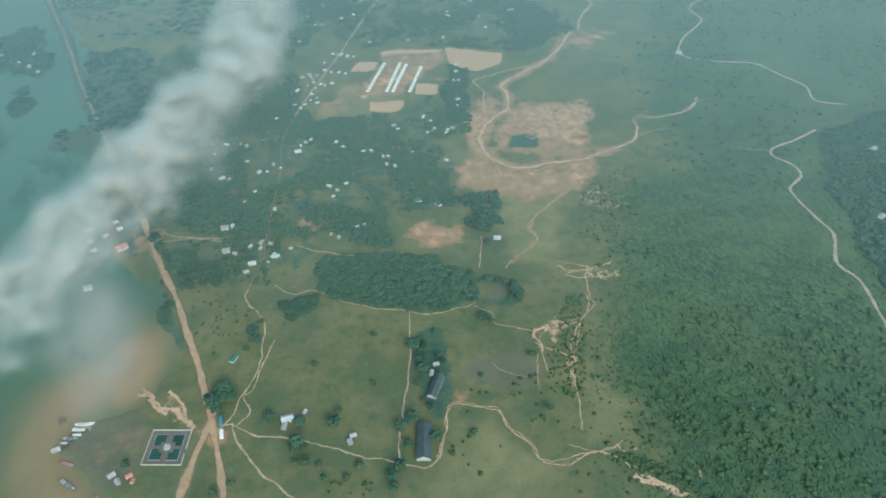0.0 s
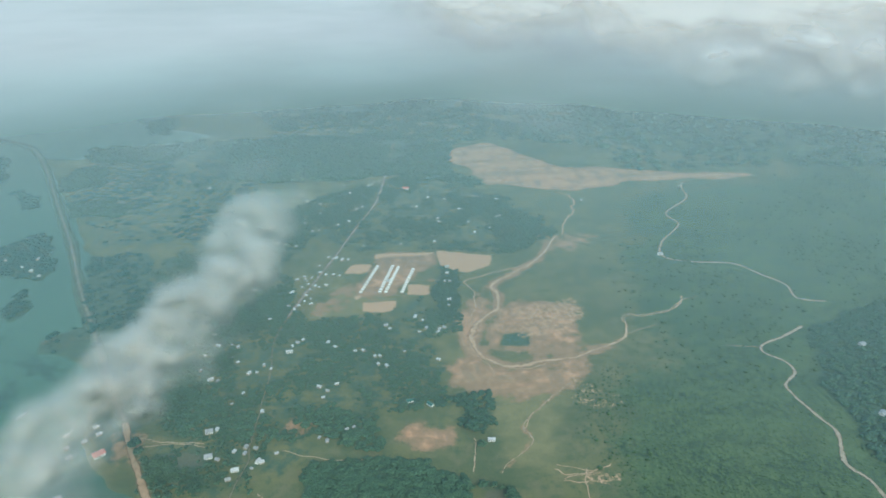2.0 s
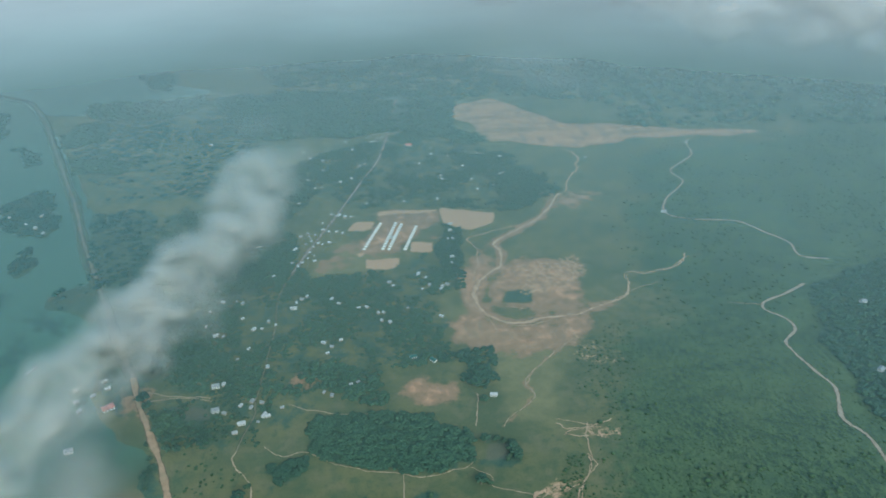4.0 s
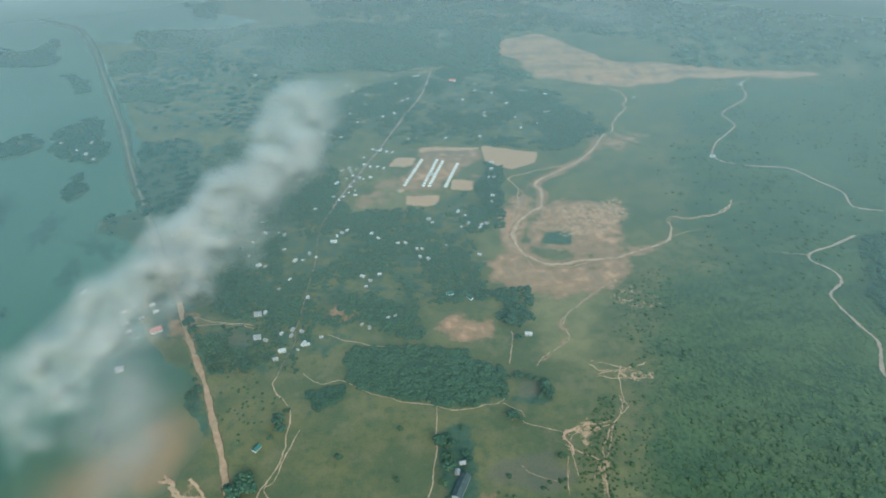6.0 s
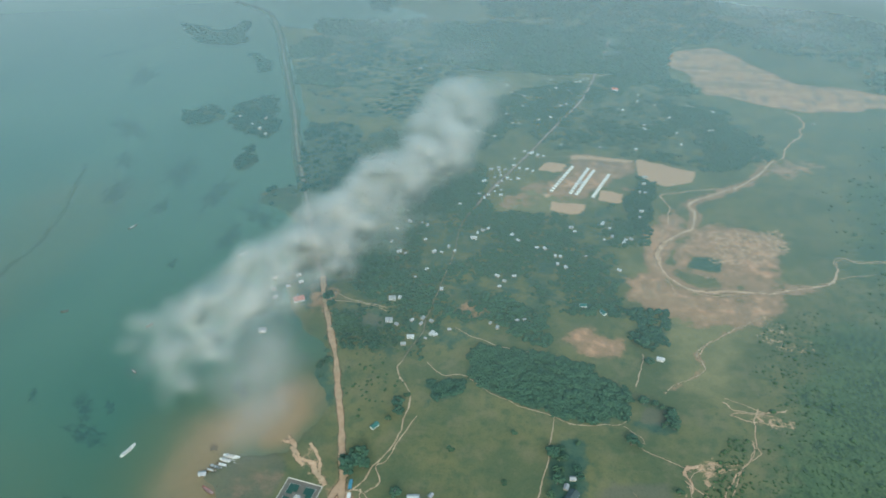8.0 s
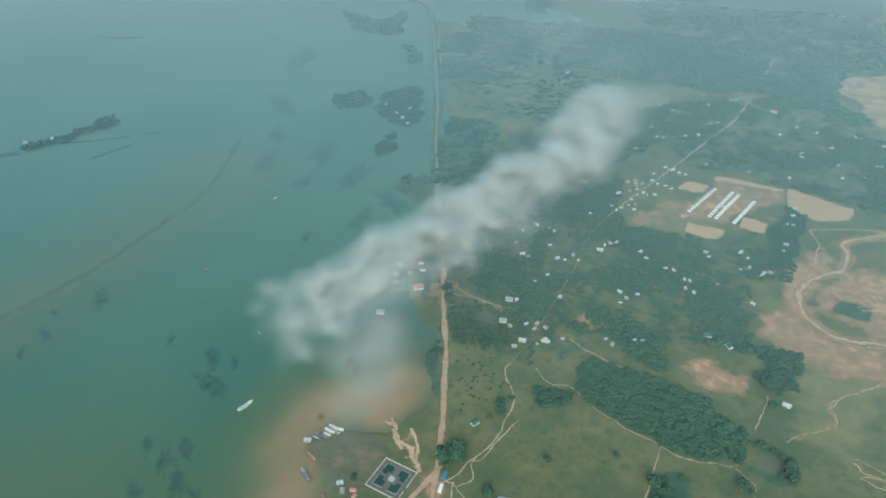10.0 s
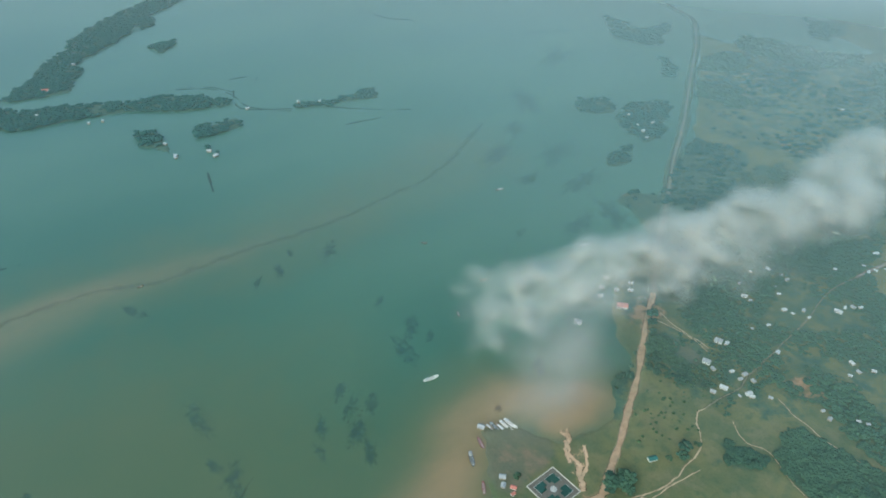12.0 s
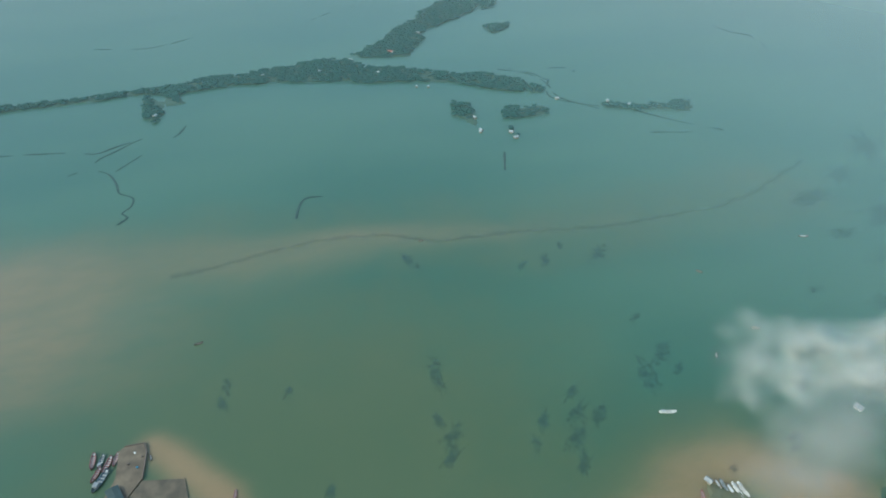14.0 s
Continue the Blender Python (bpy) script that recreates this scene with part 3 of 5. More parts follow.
def height(x, y, shore=None):
    """Ground level on the plan; the lake stands at 0."""
    x, y = np.asarray(x, float), np.asarray(y, float)
    d = lake_depth(x, y) if shore is None else shore
    r = np.hypot(x, y)
    wob = (fractal(x, y, 34, 4, 3) - 0.5) * 14 + (fractal(x, y, 9, 2, 8) - 0.5) * 4
    z = -3.0 + 4.2 * soft(d + wob * soft(-np.abs(d), -30, -4), -6, 7)
    hill = soft(line_distance(x, y, HILL_EDGE, True), -10, 160)
    z = z + soft(d, 5, 40) * (0.9 * fractal(x, y, 120, 3, 5) + hill * (7 * fractal(x, y, 170, 3, 6) + 1.0 * fractal(x, y, 40, 2, 7)))
    far = soft(r, 1500, 3200) * soft(x / np.maximum(r, 1), 0.10, 0.5)
    return z + far * (40 + 80 * fractal(x, y, 700, 4, 9))


def polar_sheet(inner, ratio, outer, fine, start, end):
    """Corners and faces of a round sheet, dense over one span of bearings (degrees left of north)."""
    ang = np.radians(np.concatenate([np.arange(start, end, fine), np.arange(end, start + 360, 3.0)]))
    rings = [0.5 * inner * k / 4 for k in range(1, 5)] + [inner * 0.75]
    r = inner
    while r < outer:
        rings.append(r)
        r *= ratio
    rings += [outer * 1.3, outer * 2, outer * 3]
    rr, aa = np.meshgrid(rings, ang, indexing="ij")
    x, y = -(rr * np.sin(aa)).ravel(), (rr * np.cos(aa)).ravel()
    n, m = rr.shape
    i, j = np.meshgrid(np.arange(n - 1), np.arange(m), indexing="ij")
    k = (j + 1) % m
    return x, y, np.stack([i * m + j, (i + 1) * m + j, (i + 1) * m + k, i * m + k], -1).reshape(-1, 4)[:, ::-1]


def weight(x, y, areas, ramp=14.0):
    total = np.zeros_like(x)
    wob = 34 * (fractal(x, y, 46, 3, 21) - 0.5)
    for pts, strength in areas:
        d = line_distance(x, y, pts, True)
        total = np.maximum(total, strength * soft(d + wob * min(1.0, max(0.0, ramp - 4) / 7), -ramp, ramp))
    return total


def build_ground():
    x, y, faces = polar_sheet(130, 1.0072, 5600, 0.34, -70, 135)
    d = lake_depth(x, y)
    z = height(x, y, d)
    lush = weight(x, y, [(pts, 0.54 if "village" in key or key == "north" else 0.8 if key == "wet_side" else 1.0) for key, pts in LUSH], 10)
    for pts in ISLES.values():
        lush = np.maximum(lush, soft(line_distance(x, y, pts, True) + 30 * (fractal(x, y, 30, 4, 61) - 0.5) + 14, -6, 5))
    earth = weight(x, y, EARTH)
    river = line_distance(x, y, RIVER)
    earth = np.maximum(earth, 0.62 * soft(-river, -16, 0) * soft(-x, -290, -215))
    earth = np.maximum(earth, 0.42 * soft(-line_distance(x, y, BROOK), -7, 0))
    green = soft(line_distance(x, y, [(133, 609), (160, 609), (157, 585), (126, 588)], True), -4, 4)
    hill = soft(line_distance(x, y, HILL_EDGE, True) + 70 * (fractal(x, y, 60, 4, 44) - 0.5), -8, 105)
    me = mesh_np("ground", np.stack([x, y, z], -1), faces, LAND, {
        "lush": np.maximum(lush, green), "earth": earth * (1 - green), "dry": weight(x, y, DRY, 20), "hill": hill,
        "pad": weight(x, y, PADS, 4), "scar": np.maximum(weight(x, y, SCARS, 9), 0.72 * weight(x, y, GULLY, 3)), "mud": weight(x, y, MUD, 6)})
    tagged(new("ground", me), "green flood plain with bare earth, scrub hills and woods", "ground", kind="structure")


def build_water():
    x, y, faces = polar_sheet(130, 1.013, 5600, 0.6, -40, 135)
    along = line_distance(x, y, SILT)
    ragged = 60 * (fractal(x, y, 260, 4, 51) - 0.5)
    far_side = soft(-(x + 600), 0, 30)
    spread = 26 + 40 * soft(-y, -140, 330) + (120 * soft(-y, -250, 300)) * (1 - far_side)
    silt = 0.44 * np.exp(-(np.maximum(along + ragged * 0.6, 0) / spread) ** 2) * soft(-y, -640, -60)
    silt = np.maximum(silt, 0.8 * soft(-y + ragged, -60, 300) * soft(-x, 350, 520) * soft(x, -740, -620))
    silt = np.maximum(silt, 0.80 * np.exp(-(line_distance(x, y, SHORE_SILT) / 30) ** 2))
    silt = np.maximum(silt, 0.95 * np.exp(-(line_distance(x, y, [(-376, -94), (-365, -83), (-343, -68), (-316, -47), (-290, -40)]) / 15) ** 2))
    silt = np.maximum(silt, 1.15 * np.exp(-(line_distance(x, y, [(-196, 352), (-184, 336), (-192, 314)]) / 17) ** 2))
    green = np.maximum(0.9 * np.exp(-(np.hypot(x + 330, y - 20) / 250) ** 2), 0.8 * np.exp(-(line_distance(x, y, SHORE_SILT) / 80) ** 2))
    green = np.maximum(green, 0.6 * np.exp(-(along / 110) ** 2))
    green = np.clip(green + 0.006 * ragged, 0, 1)
    me = mesh_np("water", np.stack([x, y, np.zeros_like(x)], -1), faces, WATER, {"silt": silt, "green": green})
    tagged(new("water", me), "wide flooded lake, teal with drifts of brown silt", "lake", kind="structure")


def ribbon(name, pts, width, material, lift, step=4.0, base=None, sway=1.6, seed=71):
    """A strip of worn ground along a line, with an uneven verge that fades out."""
    line = np.array(curve_points(pts, step))
    tang = np.gradient(line, axis=0)
    side = np.stack([-tang[:, 1], tang[:, 0]], -1) / np.linalg.norm(tang, axis=1)[:, None]
    line = line + side * (sway * (fractal(line[:, 0], line[:, 1], 13, 4, seed) - 0.5))[:, None]
    wide = width * (0.35 + 1.3 * fractal(line[:, 0], line[:, 1], 11, 3, seed - 67))
    rows, edge = [], []
    for f, e in ((-1.05, 0.0), (-0.4, 0.75), (0, 1.0), (0.4, 0.75), (1.05, 0.0)):
        p = line + side * (wide * f)[:, None]
        z = height(p[:, 0], p[:, 1]) if base is None else np.full(len(p), base)
        rows.append(np.stack([p[:, 0], p[:, 1], np.maximum(z, 0.3) + lift + 0.02 * e], -1))
        edge.append(np.full(len(p), e))
    n = len(line)
    i = np.arange(n - 1)
    faces = np.concatenate([np.stack([k * n + i, (k + 1) * n + i, (k + 1) * n + i + 1, k * n + i + 1], -1)[:, ::-1] for k in range(4)])
    return new(name, mesh_np(name, np.concatenate(rows), faces, material, {"edge": np.concatenate(edge)}))


def embankment(name, pts, top, foot, level, material, step=8.0, sag=0.0):
    """A raised bank with sloping sides, its toe under the water."""
    line = np.array(curve_points(pts, step))
    tang = np.gradient(line, axis=0)
    side = np.stack([-tang[:, 1], tang[:, 0]], -1) / np.linalg.norm(tang, axis=1)[:, None]
    rows = []
    for f, z in ((-foot, -1.5), (-top, level), (top, level), (foot, -1.5)):
        wob = 0.7 + 0.6 * lattice(line[:, 0] + 9 * f, line[:, 1], 14, 6)
        p = line + side * (f * wob)[:, None]
        rows.append(np.stack([p[:, 0], p[:, 1], z + sag * 2 * (lattice(line[:, 0], line[:, 1], 22, 13) - 0.6)], -1))
    n, i = len(line), np.arange(len(line) - 1)
    faces = np.concatenate([np.stack([k * n + i, (k + 1) * n + i, (k + 1) * n + i + 1, k * n + i + 1], -1)[:, ::-1] for k in range(3)])
    return new(name, mesh_np(name, np.concatenate(rows), faces, material, smooth=False))


STREET = dirt_road_material("street_dirt", (0.150, 0.120, 0.088), (0.215, 0.170, 0.125))
LANE = dirt_road_material("lane_dirt", (0.090, 0.088, 0.050), (0.135, 0.122, 0.072))
build_ground()
build_water()
tagged(ribbon("drift_line", [(-585, -82), (-590, -29), (-602, 27), (-603, 86), (-595, 133), (-571, 175), (-562, 228), (-556, 277), (-538, 369), (-538, 454), (-539, 514), (-560, 586), (-600, 680)], 5.0, DRIFT, -0.25, 3.0, 0.0, 9.0),
       "thin dark drift line along the edge of the silt", "drift line", kind="structure")
for key, (pts, width) in LINES.items():
    tagged(ribbon("road", pts, width, STREET if key == "village_street" else LANE if key == "village_lane" else GRAVEL if "ridge" in key else ROAD, 0.10), {"main_road": "wide pale dirt road beside the lake", "south_road": "pale dirt road by the walled garden",
           "village_street": "dusty village street between trees", "village_lane": "faint grassy lane through the village"}.get(key, "winding dirt road over the scrub hills"), "road", kind="structure")
for pts, width in TRACKS:
    tagged(ribbon("track", pts, width * 0.40, TRACK, 0.16, 1.2, None, 5.0), "narrow trodden dirt track through grass", "track", kind="structure")
for k, (pts, width, sway) in enumerate(RIVER_ARMS):
    tagged(ribbon("river_bed", pts, width, SAND, 0.14, 1.6, None, sway, 120 + k), "pale sandy bed of a dry winding river", "river bed", kind="structure")
for pts, width, sway, seed in WASHES:
    tagged(ribbon("wash", pts, width * 0.42, SAND, 0.20, 1.2, None, sway, seed), "jagged sandy wash cut into the grass", "gully", kind="structure")
bank_grass = plain("bank_grass", (0.055, 0.085, 0.045), 0.9, 2.0, 0.4)
tagged(embankment("causeway", CAUSEWAY, 4.6, 9.0, 2.4, bank_grass), "long raised causeway carrying the road through floodwater", "causeway", kind="structure")
tagged(ribbon("road", CAUSEWAY, 4.0, dirt_road_material("causeway_dirt", (0.092, 0.096, 0.068), (0.130, 0.124, 0.086)), 0.06, 6.0, 2.4), "dirt road on top of the causeway", "road", kind="structure")
bund_grass = plain("bund_grass", (0.024, 0.052, 0.036), 0.9, 2.0, 0.4)
for pts in BUNDS:
    tagged(embankment("bund", pts, 1.0, 3.0, 0.30, bund_grass, 4.0, 0.62), "half-drowned grassy field bund in the lake", "bund", kind="structure")


# ---- vapour: a low cloud, a cloud bank on the hills and painted far haze ----
def vapour(name, size, alpha_scale, colour, coarse, stretch, lo, hi, bump, lit=""):
    m = Mat(name)
    n1, n2 = m.noise(size, 6, 0.62, stretch), m.noise(coarse, 3, 0.5, stretch)
    v = m.math("MULTIPLY_ADD", m.math("SUBTRACT", n1, 0.5), bump, m.attr("thick"))
    v = m.math("MULTIPLY_ADD", m.math("SUBTRACT", n2, 0.5), bump * 0.6, v)
    facing = None
    if lit:
        a = m.t.nodes.new("ShaderNodeAttribute")
        a.attribute_name = lit
        facing = a.outputs["Vector"]
    return m.veil(m.math("MULTIPLY", m.step(v, lo, hi, 0.0, alpha_scale), m.step(m.attr("thick"), 0.0, 0.12)), colour, facing)


def low_cloud():
    """A long low cloud: level layers through a field of swelling heads, each lit by the slope of that field."""
    heads = [(-86, 736, 15, 0.35), (-111, 735, 22, 0.5), (-129, 693, 29, 0.9), (-145, 677, 30, 1), (-152, 633, 27, 1), (-132, 589, 29, 1), (-142, 542, 27, 1), (-155, 511, 27, 1), (-171, 500, 24, 1),
             (-175, 463, 26, 1), (-186, 438, 23, 1), (-195, 414, 22, 1), (-178, 393, 23, 0.9), (-200, 392, 22, 0.9), (-200, 360, 24, 0.75), (-212, 341, 23, 0.75), (-217, 319, 22, 0.7), (-224, 303, 22, 0.65),
             (-234, 288, 22, 0.6), (-245, 278, 18, 0.5), (-218, 257, 20, 0.4), (-200, 266, 20, 0.35), (-191, 289, 20, 0.4), (-182, 320, 18, 0.4), (-177, 348, 19, 0.5), (-166, 387, 18, 0.5), (-147, 424, 20, 0.5),
             (-131, 465, 20, 0.5), (-120, 565, 20, 0.6), (-112, 640, 20, 0.45), (-95, 790, 24, 0.18)]
    rng = random.Random(4)
    puffs = []
    for x, y, r, s in heads:
        r *= 1.45
        x += 9 * min(1.0, max(0.0, (y - 360) / 60))
        s *= 0.5 + 0.5 * min(1.0, max(0.0, (y - 270) / 110))
        puffs.append((x, y, 112, 0.9 * r, 0.75 * s))
        for _ in range(15):
            a, up = rng.uniform(0, 6.283), rng.uniform(-0.5, 1.0)
            q = math.sqrt(1 - up * up) * r * rng.uniform(0.45, 0.9)
            puffs.append((x + q * math.cos(a), y + q * math.sin(a), 112 + 0.5 * r * up, r * rng.uniform(0.24, 0.50), s * rng.uniform(0.35, 1.1)))
    step, zs = 3.5, np.arange(80.0, 156.0, 5.0)
    xs, ys = np.arange(-330, 0, step), np.arange(190, 870, step)
    field = np.zeros((len(zs), len(xs), len(ys)))
    for px, py, pz, pr, s in puffs:
        i0, i1 = np.searchsorted(xs, (px - pr, px + pr))
        j0, j1 = np.searchsorted(ys, (py - pr, py + pr))
        k0, k1 = np.searchsorted(zs, (pz - pr, pz + pr))
        d = ((zs[k0:k1, None, None] - pz) ** 2 + (xs[None, i0:i1, None] - px) ** 2 + (ys[None, None, j0:j1] - py) ** 2) / pr ** 2
        field[k0:k1, i0:i1, j0:j1] += s * np.clip(1 - d, 0, 1) ** 1.5
    gx, gy = np.meshgrid(xs, ys, indexing="ij")
    slope = np.stack([np.gradient(field, step, axis=1), np.gradient(field, step, axis=2), np.gradient(field, 5.0, axis=0)], -1)
    mat = vapour("cloud_vapour", 24, 0.26, (0.72, 0.63, 0.51), 70, None, 0.14, 1.1, 0.95, lit="puff")
    root = thing("low_cloud", "long soft white cloud drifting low over the shore", "cloud")
    n, m = gx.shape
    i, j = np.meshgrid(np.arange(n - 1), np.arange(m - 1), indexing="ij")
    quads = np.stack([i * m + j, (i + 1) * m + j, (i + 1) * m + j + 1, i * m + j + 1], -1).reshape(-1, 4)
    vs, fs, thick, lit, base = [], [], [], [], 0
    for k, z in enumerate(zs):
        dens = 1 - np.exp(-1.2 * field[k])
        keep = dens.ravel()[quads].max(1) > 0.01
        if not keep.any():
            continue
        zz = z + 4 * (fractal(gx, gy, 22, 3, int(z)) - 0.5)
        used, inv = np.unique(quads[keep], return_inverse=True)
        facing = -slope[k].reshape(-1, 3)[used] * 10 + np.array([0, 0, 0.7])
        vs.append(np.stack([gx.ravel(), gy.ravel(), zz.ravel()], -1)[used])
        fs.append(inv.reshape(-1, 4) + base)
        thick.append(dens.ravel()[used])
        lit.append(facing / np.maximum(np.linalg.norm(facing, axis=1), 1e-6)[:, None])
        base += len(used)
    me = mesh_np("vapour", np.concatenate(vs), np.concatenate(fs), mat, {"thick": np.concatenate(thick)})
    me.attributes.new("puff", "FLOAT_VECTOR", "POINT").data.foreach_set("vector", np.concatenate(lit).astype(np.float32).ravel())
    ob = tagged(new("vapour", me), kind="stuff")
    ob.parent = root


def wisps():
    """Thin smoke over the cove beside the walled garden."""
    mat = vapour("smoke_vapour", 34, 0.36, (0.52, 0.465, 0.39), 60, None, 0.15, 1.1, 1.0)
    root = thing("thin_smoke", "thin pale smoke spreading over the muddy cove", "smoke")
    xs, ys = np.arange(-320, -110, 5.0), np.arange(180, 500, 5.0)
    gx, gy = np.meshgrid(xs, ys, indexing="ij")
    n, m = gx.shape
    i, j = np.meshgrid(np.arange(n - 1), np.arange(m - 1), indexing="ij")
    quads = np.stack([i * m + j, (i + 1) * m + j, (i + 1) * m + j + 1, i * m + j + 1], -1).reshape(-1, 4)
    for z, cx, cy in ((45, -196, 318), (60, -214, 345)):
        dens = 0.9 * np.exp(-((gx - cx + 0.2 * (gy - cy)) / 36) ** 2 - ((gy - cy) / 60) ** 2)
        ob = new("layer", mesh_np("layer", np.stack([gx, gy, z + 0 * gx], -1).reshape(-1, 3), quads, mat, {"thick": dens.ravel()}))
        ob.parent = root


def ring_sheet(r0, r1, a0, a1, z, dens, mat, name, nr=60, na=120):
    rr, aa = np.meshgrid(np.geomspace(r0, r1, nr), np.radians(np.linspace(a0, a1, na)), indexing="ij")
    x, y = -rr * np.sin(aa), rr * np.cos(aa)
    i, j = np.meshgrid(np.arange(nr - 1), np.arange(na - 1), indexing="ij")
    quads = np.stack([i * na + j, (i + 1) * na + j, (i + 1) * na + j + 1, i * na + j + 1], -1).reshape(-1, 4)[:, ::-1]
    return new(name, mesh_np(name, np.stack([x, y, z(x, y)], -1).reshape(-1, 3), quads, mat, {"thick": dens(x, y, rr, np.degrees(aa)).ravel()}))


def cloud_bank():
    """Heaped cloud above the haze sheet, its near edge coming and going with the bearing."""
    mat = vapour("bank_vapour", 170, 0.66, (0.72, 0.645, 0.54), 420, (1, 0.3, 0), 0.0, 1.05, 0.40)
    root = thing("cloud_bank", "bright broken cloud bank resting against the far hills", "cloud")
    na, nd = 420, 120
    for level, seed in ((154, 3), (161, 9), (168, 14)):
        aa, dip = np.meshgrid(np.linspace(-8, 88, na), np.linspace(13.6, 2.0, nd), indexing="ij")
        rr, a = (EYE_HEIGHT - level) / np.tan(np.radians(dip)), np.radians(aa)
        foot = np.interp(aa, [-8, 0, 5, 9.4, 13, 17, 20, 23, 26, 29, 33, 39, 60, 88], [2, 4.0, 5.8, 7.4, 8.0, 8.2, 8.8, 9.8, 10.4, 10.0, 9.2, 8.8, 8, 7])
        puff = fractal(aa, 1.9 * dip, 6.5, 5, seed) - 0.5
        hole = fractal(aa, 1.5 * dip, 9, 3, seed + 40)
        thick = soft(foot - dip + 8.0 * puff, -2.0, 5.0) * soft(aa, -9, 8) * (0.35 + 0.65 * soft(hole, 0.30, 0.52))
        i, j = np.meshgrid(np.arange(na - 1), np.arange(nd - 1), indexing="ij")
        quads = np.stack([i * nd + j, (i + 1) * nd + j, (i + 1) * nd + j + 1, i * nd + j + 1], -1).reshape(-1, 4)[:, ::-1]
        co = np.stack([rr * np.sin(a), rr * np.cos(a), np.full_like(rr, level)], -1).reshape(-1, 3)
        ob = new("layer", mesh_np("layer", co, quads, mat, {"thick": thick.ravel()}))
        ob.parent = root


def low_mist():
    """Thin patches of ground mist over the wet fields and below the far hills."""
    mat = vapour("ground_mist", 60, 0.40, (0.54, 0.50, 0.44), 160, (1, 0.5, 0.2), 0.1, 1.1, 0.7)
    root = thing("ground_mist", "thin pale mist lying in patches over wet fields", "mist")
    gx, gy = np.meshgrid(np.arange(-560, 620, 14.0), np.arange(900, 1800, 14.0), indexing="ij")
    n, m = gx.shape
    i, j = np.meshgrid(np.arange(n - 1), np.arange(m - 1), indexing="ij")
    quads = np.stack([i * m + j, (i + 1) * m + j, (i + 1) * m + j + 1, i * m + j + 1], -1).reshape(-1, 4)
    dens = np.zeros_like(gx)
    for x, y, r, s in ((322, 1370, 110, 1.0), (330, 1200, 80, 0.7), (420, 1500, 150, 0.7), (-226, 1399, 130, 0.6), (-304, 1154, 110, 0.6), (-36, 1621, 100, 0.5), (-180, 1010, 70, 0.5)):
        dens = np.maximum(dens, s * np.exp(-((gx - x) ** 2 + (gy - y) ** 2) / r ** 2))
    keep = dens.ravel()[quads].max(1) > 0.02
    used, inv = np.unique(quads[keep], return_inverse=True)
    co = np.stack([gx.ravel(), gy.ravel(), np.full(gx.size, 60.0)], -1)[used]
    new("layer", mesh_np("layer", co, inv.reshape(-1, 4), mat, {"thick": dens.ravel()[used]})).parent = root


def haze_sheet():
    # Air haze painted on one level sheet, thicker with distance from the camera.
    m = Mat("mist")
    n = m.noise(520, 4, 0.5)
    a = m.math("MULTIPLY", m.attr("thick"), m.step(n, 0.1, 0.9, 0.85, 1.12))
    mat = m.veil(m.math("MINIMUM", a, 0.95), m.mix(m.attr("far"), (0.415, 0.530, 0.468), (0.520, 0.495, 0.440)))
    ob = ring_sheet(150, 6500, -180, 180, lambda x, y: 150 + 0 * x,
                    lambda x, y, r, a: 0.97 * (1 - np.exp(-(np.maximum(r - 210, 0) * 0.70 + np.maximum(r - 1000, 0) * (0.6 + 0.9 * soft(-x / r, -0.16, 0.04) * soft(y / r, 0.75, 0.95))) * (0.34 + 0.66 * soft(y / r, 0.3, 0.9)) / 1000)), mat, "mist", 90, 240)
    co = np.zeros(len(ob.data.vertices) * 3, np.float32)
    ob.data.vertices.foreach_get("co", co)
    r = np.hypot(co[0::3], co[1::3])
    # Tint of the painted haze: teal near by, whiter far off.
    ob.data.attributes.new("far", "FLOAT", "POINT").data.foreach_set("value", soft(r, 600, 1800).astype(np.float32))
    tagged(ob, "pale blue sheet painted as haze over the distance", "mist", kind="structure")


low_cloud()
wisps()
cloud_bank()
low_mist()
haze_sheet()


# ---- trees and scrub ----
def ball(level):
    bm = bmesh.new()
    bmesh.ops.create_icosphere(bm, subdivisions=level, radius=1.0)
    v = np.array([p.co[:] for p in bm.verts])
    f = np.array([[p.index for p in q.verts] for q in bm.faces])
    bm.free()
    return v, f


BALL0, BALL1 = ball(1), ball(2)
RNG = np.random.default_rng(11)


def crown_shape(clumps, base, ragged):
    """Leaf masses of one crown, about 1 m in radius, standing on z = 0."""
    vs, fs, k = [], [], 0
    v0, f0 = base
    for c in range(clumps):
        if clumps == 1:
            at, size = np.array([0, 0, 0.75]), np.array([1.0, 1.0, 0.75])
        else:
            a, r = RNG.uniform(0, 6.283), (0.6 if clumps < 20 else 0.78) * math.sqrt(RNG.uniform(0.02, 1))
            at = np.array([r * math.cos(a), r * math.sin(a), 0.5 + 0.55 * (1 - r) * RNG.uniform(0.4, 1.2)])
            size = RNG.uniform(0.28, 0.55) * (1.0 if clumps < 20 else 0.72) * RNG.uniform(0.8, 1.25, 3) * np.array([1, 1, 0.75])
        v = v0 * (1 + ragged * RNG.uniform(-1, 1, (len(v0), 1))) * size + at
        vs.append(v)
        fs.append(f0 + k)
        k += len(v)
    return np.concatenate(vs), np.concatenate(fs)


NEAR = [crown_shape(22, BALL0, 0.24) for _ in range(8)]
MID = [crown_shape(9, BALL0, 0.20) for _ in range(8)]
LOW = [crown_shape(1, BALL0, 0.24) for _ in range(8)]


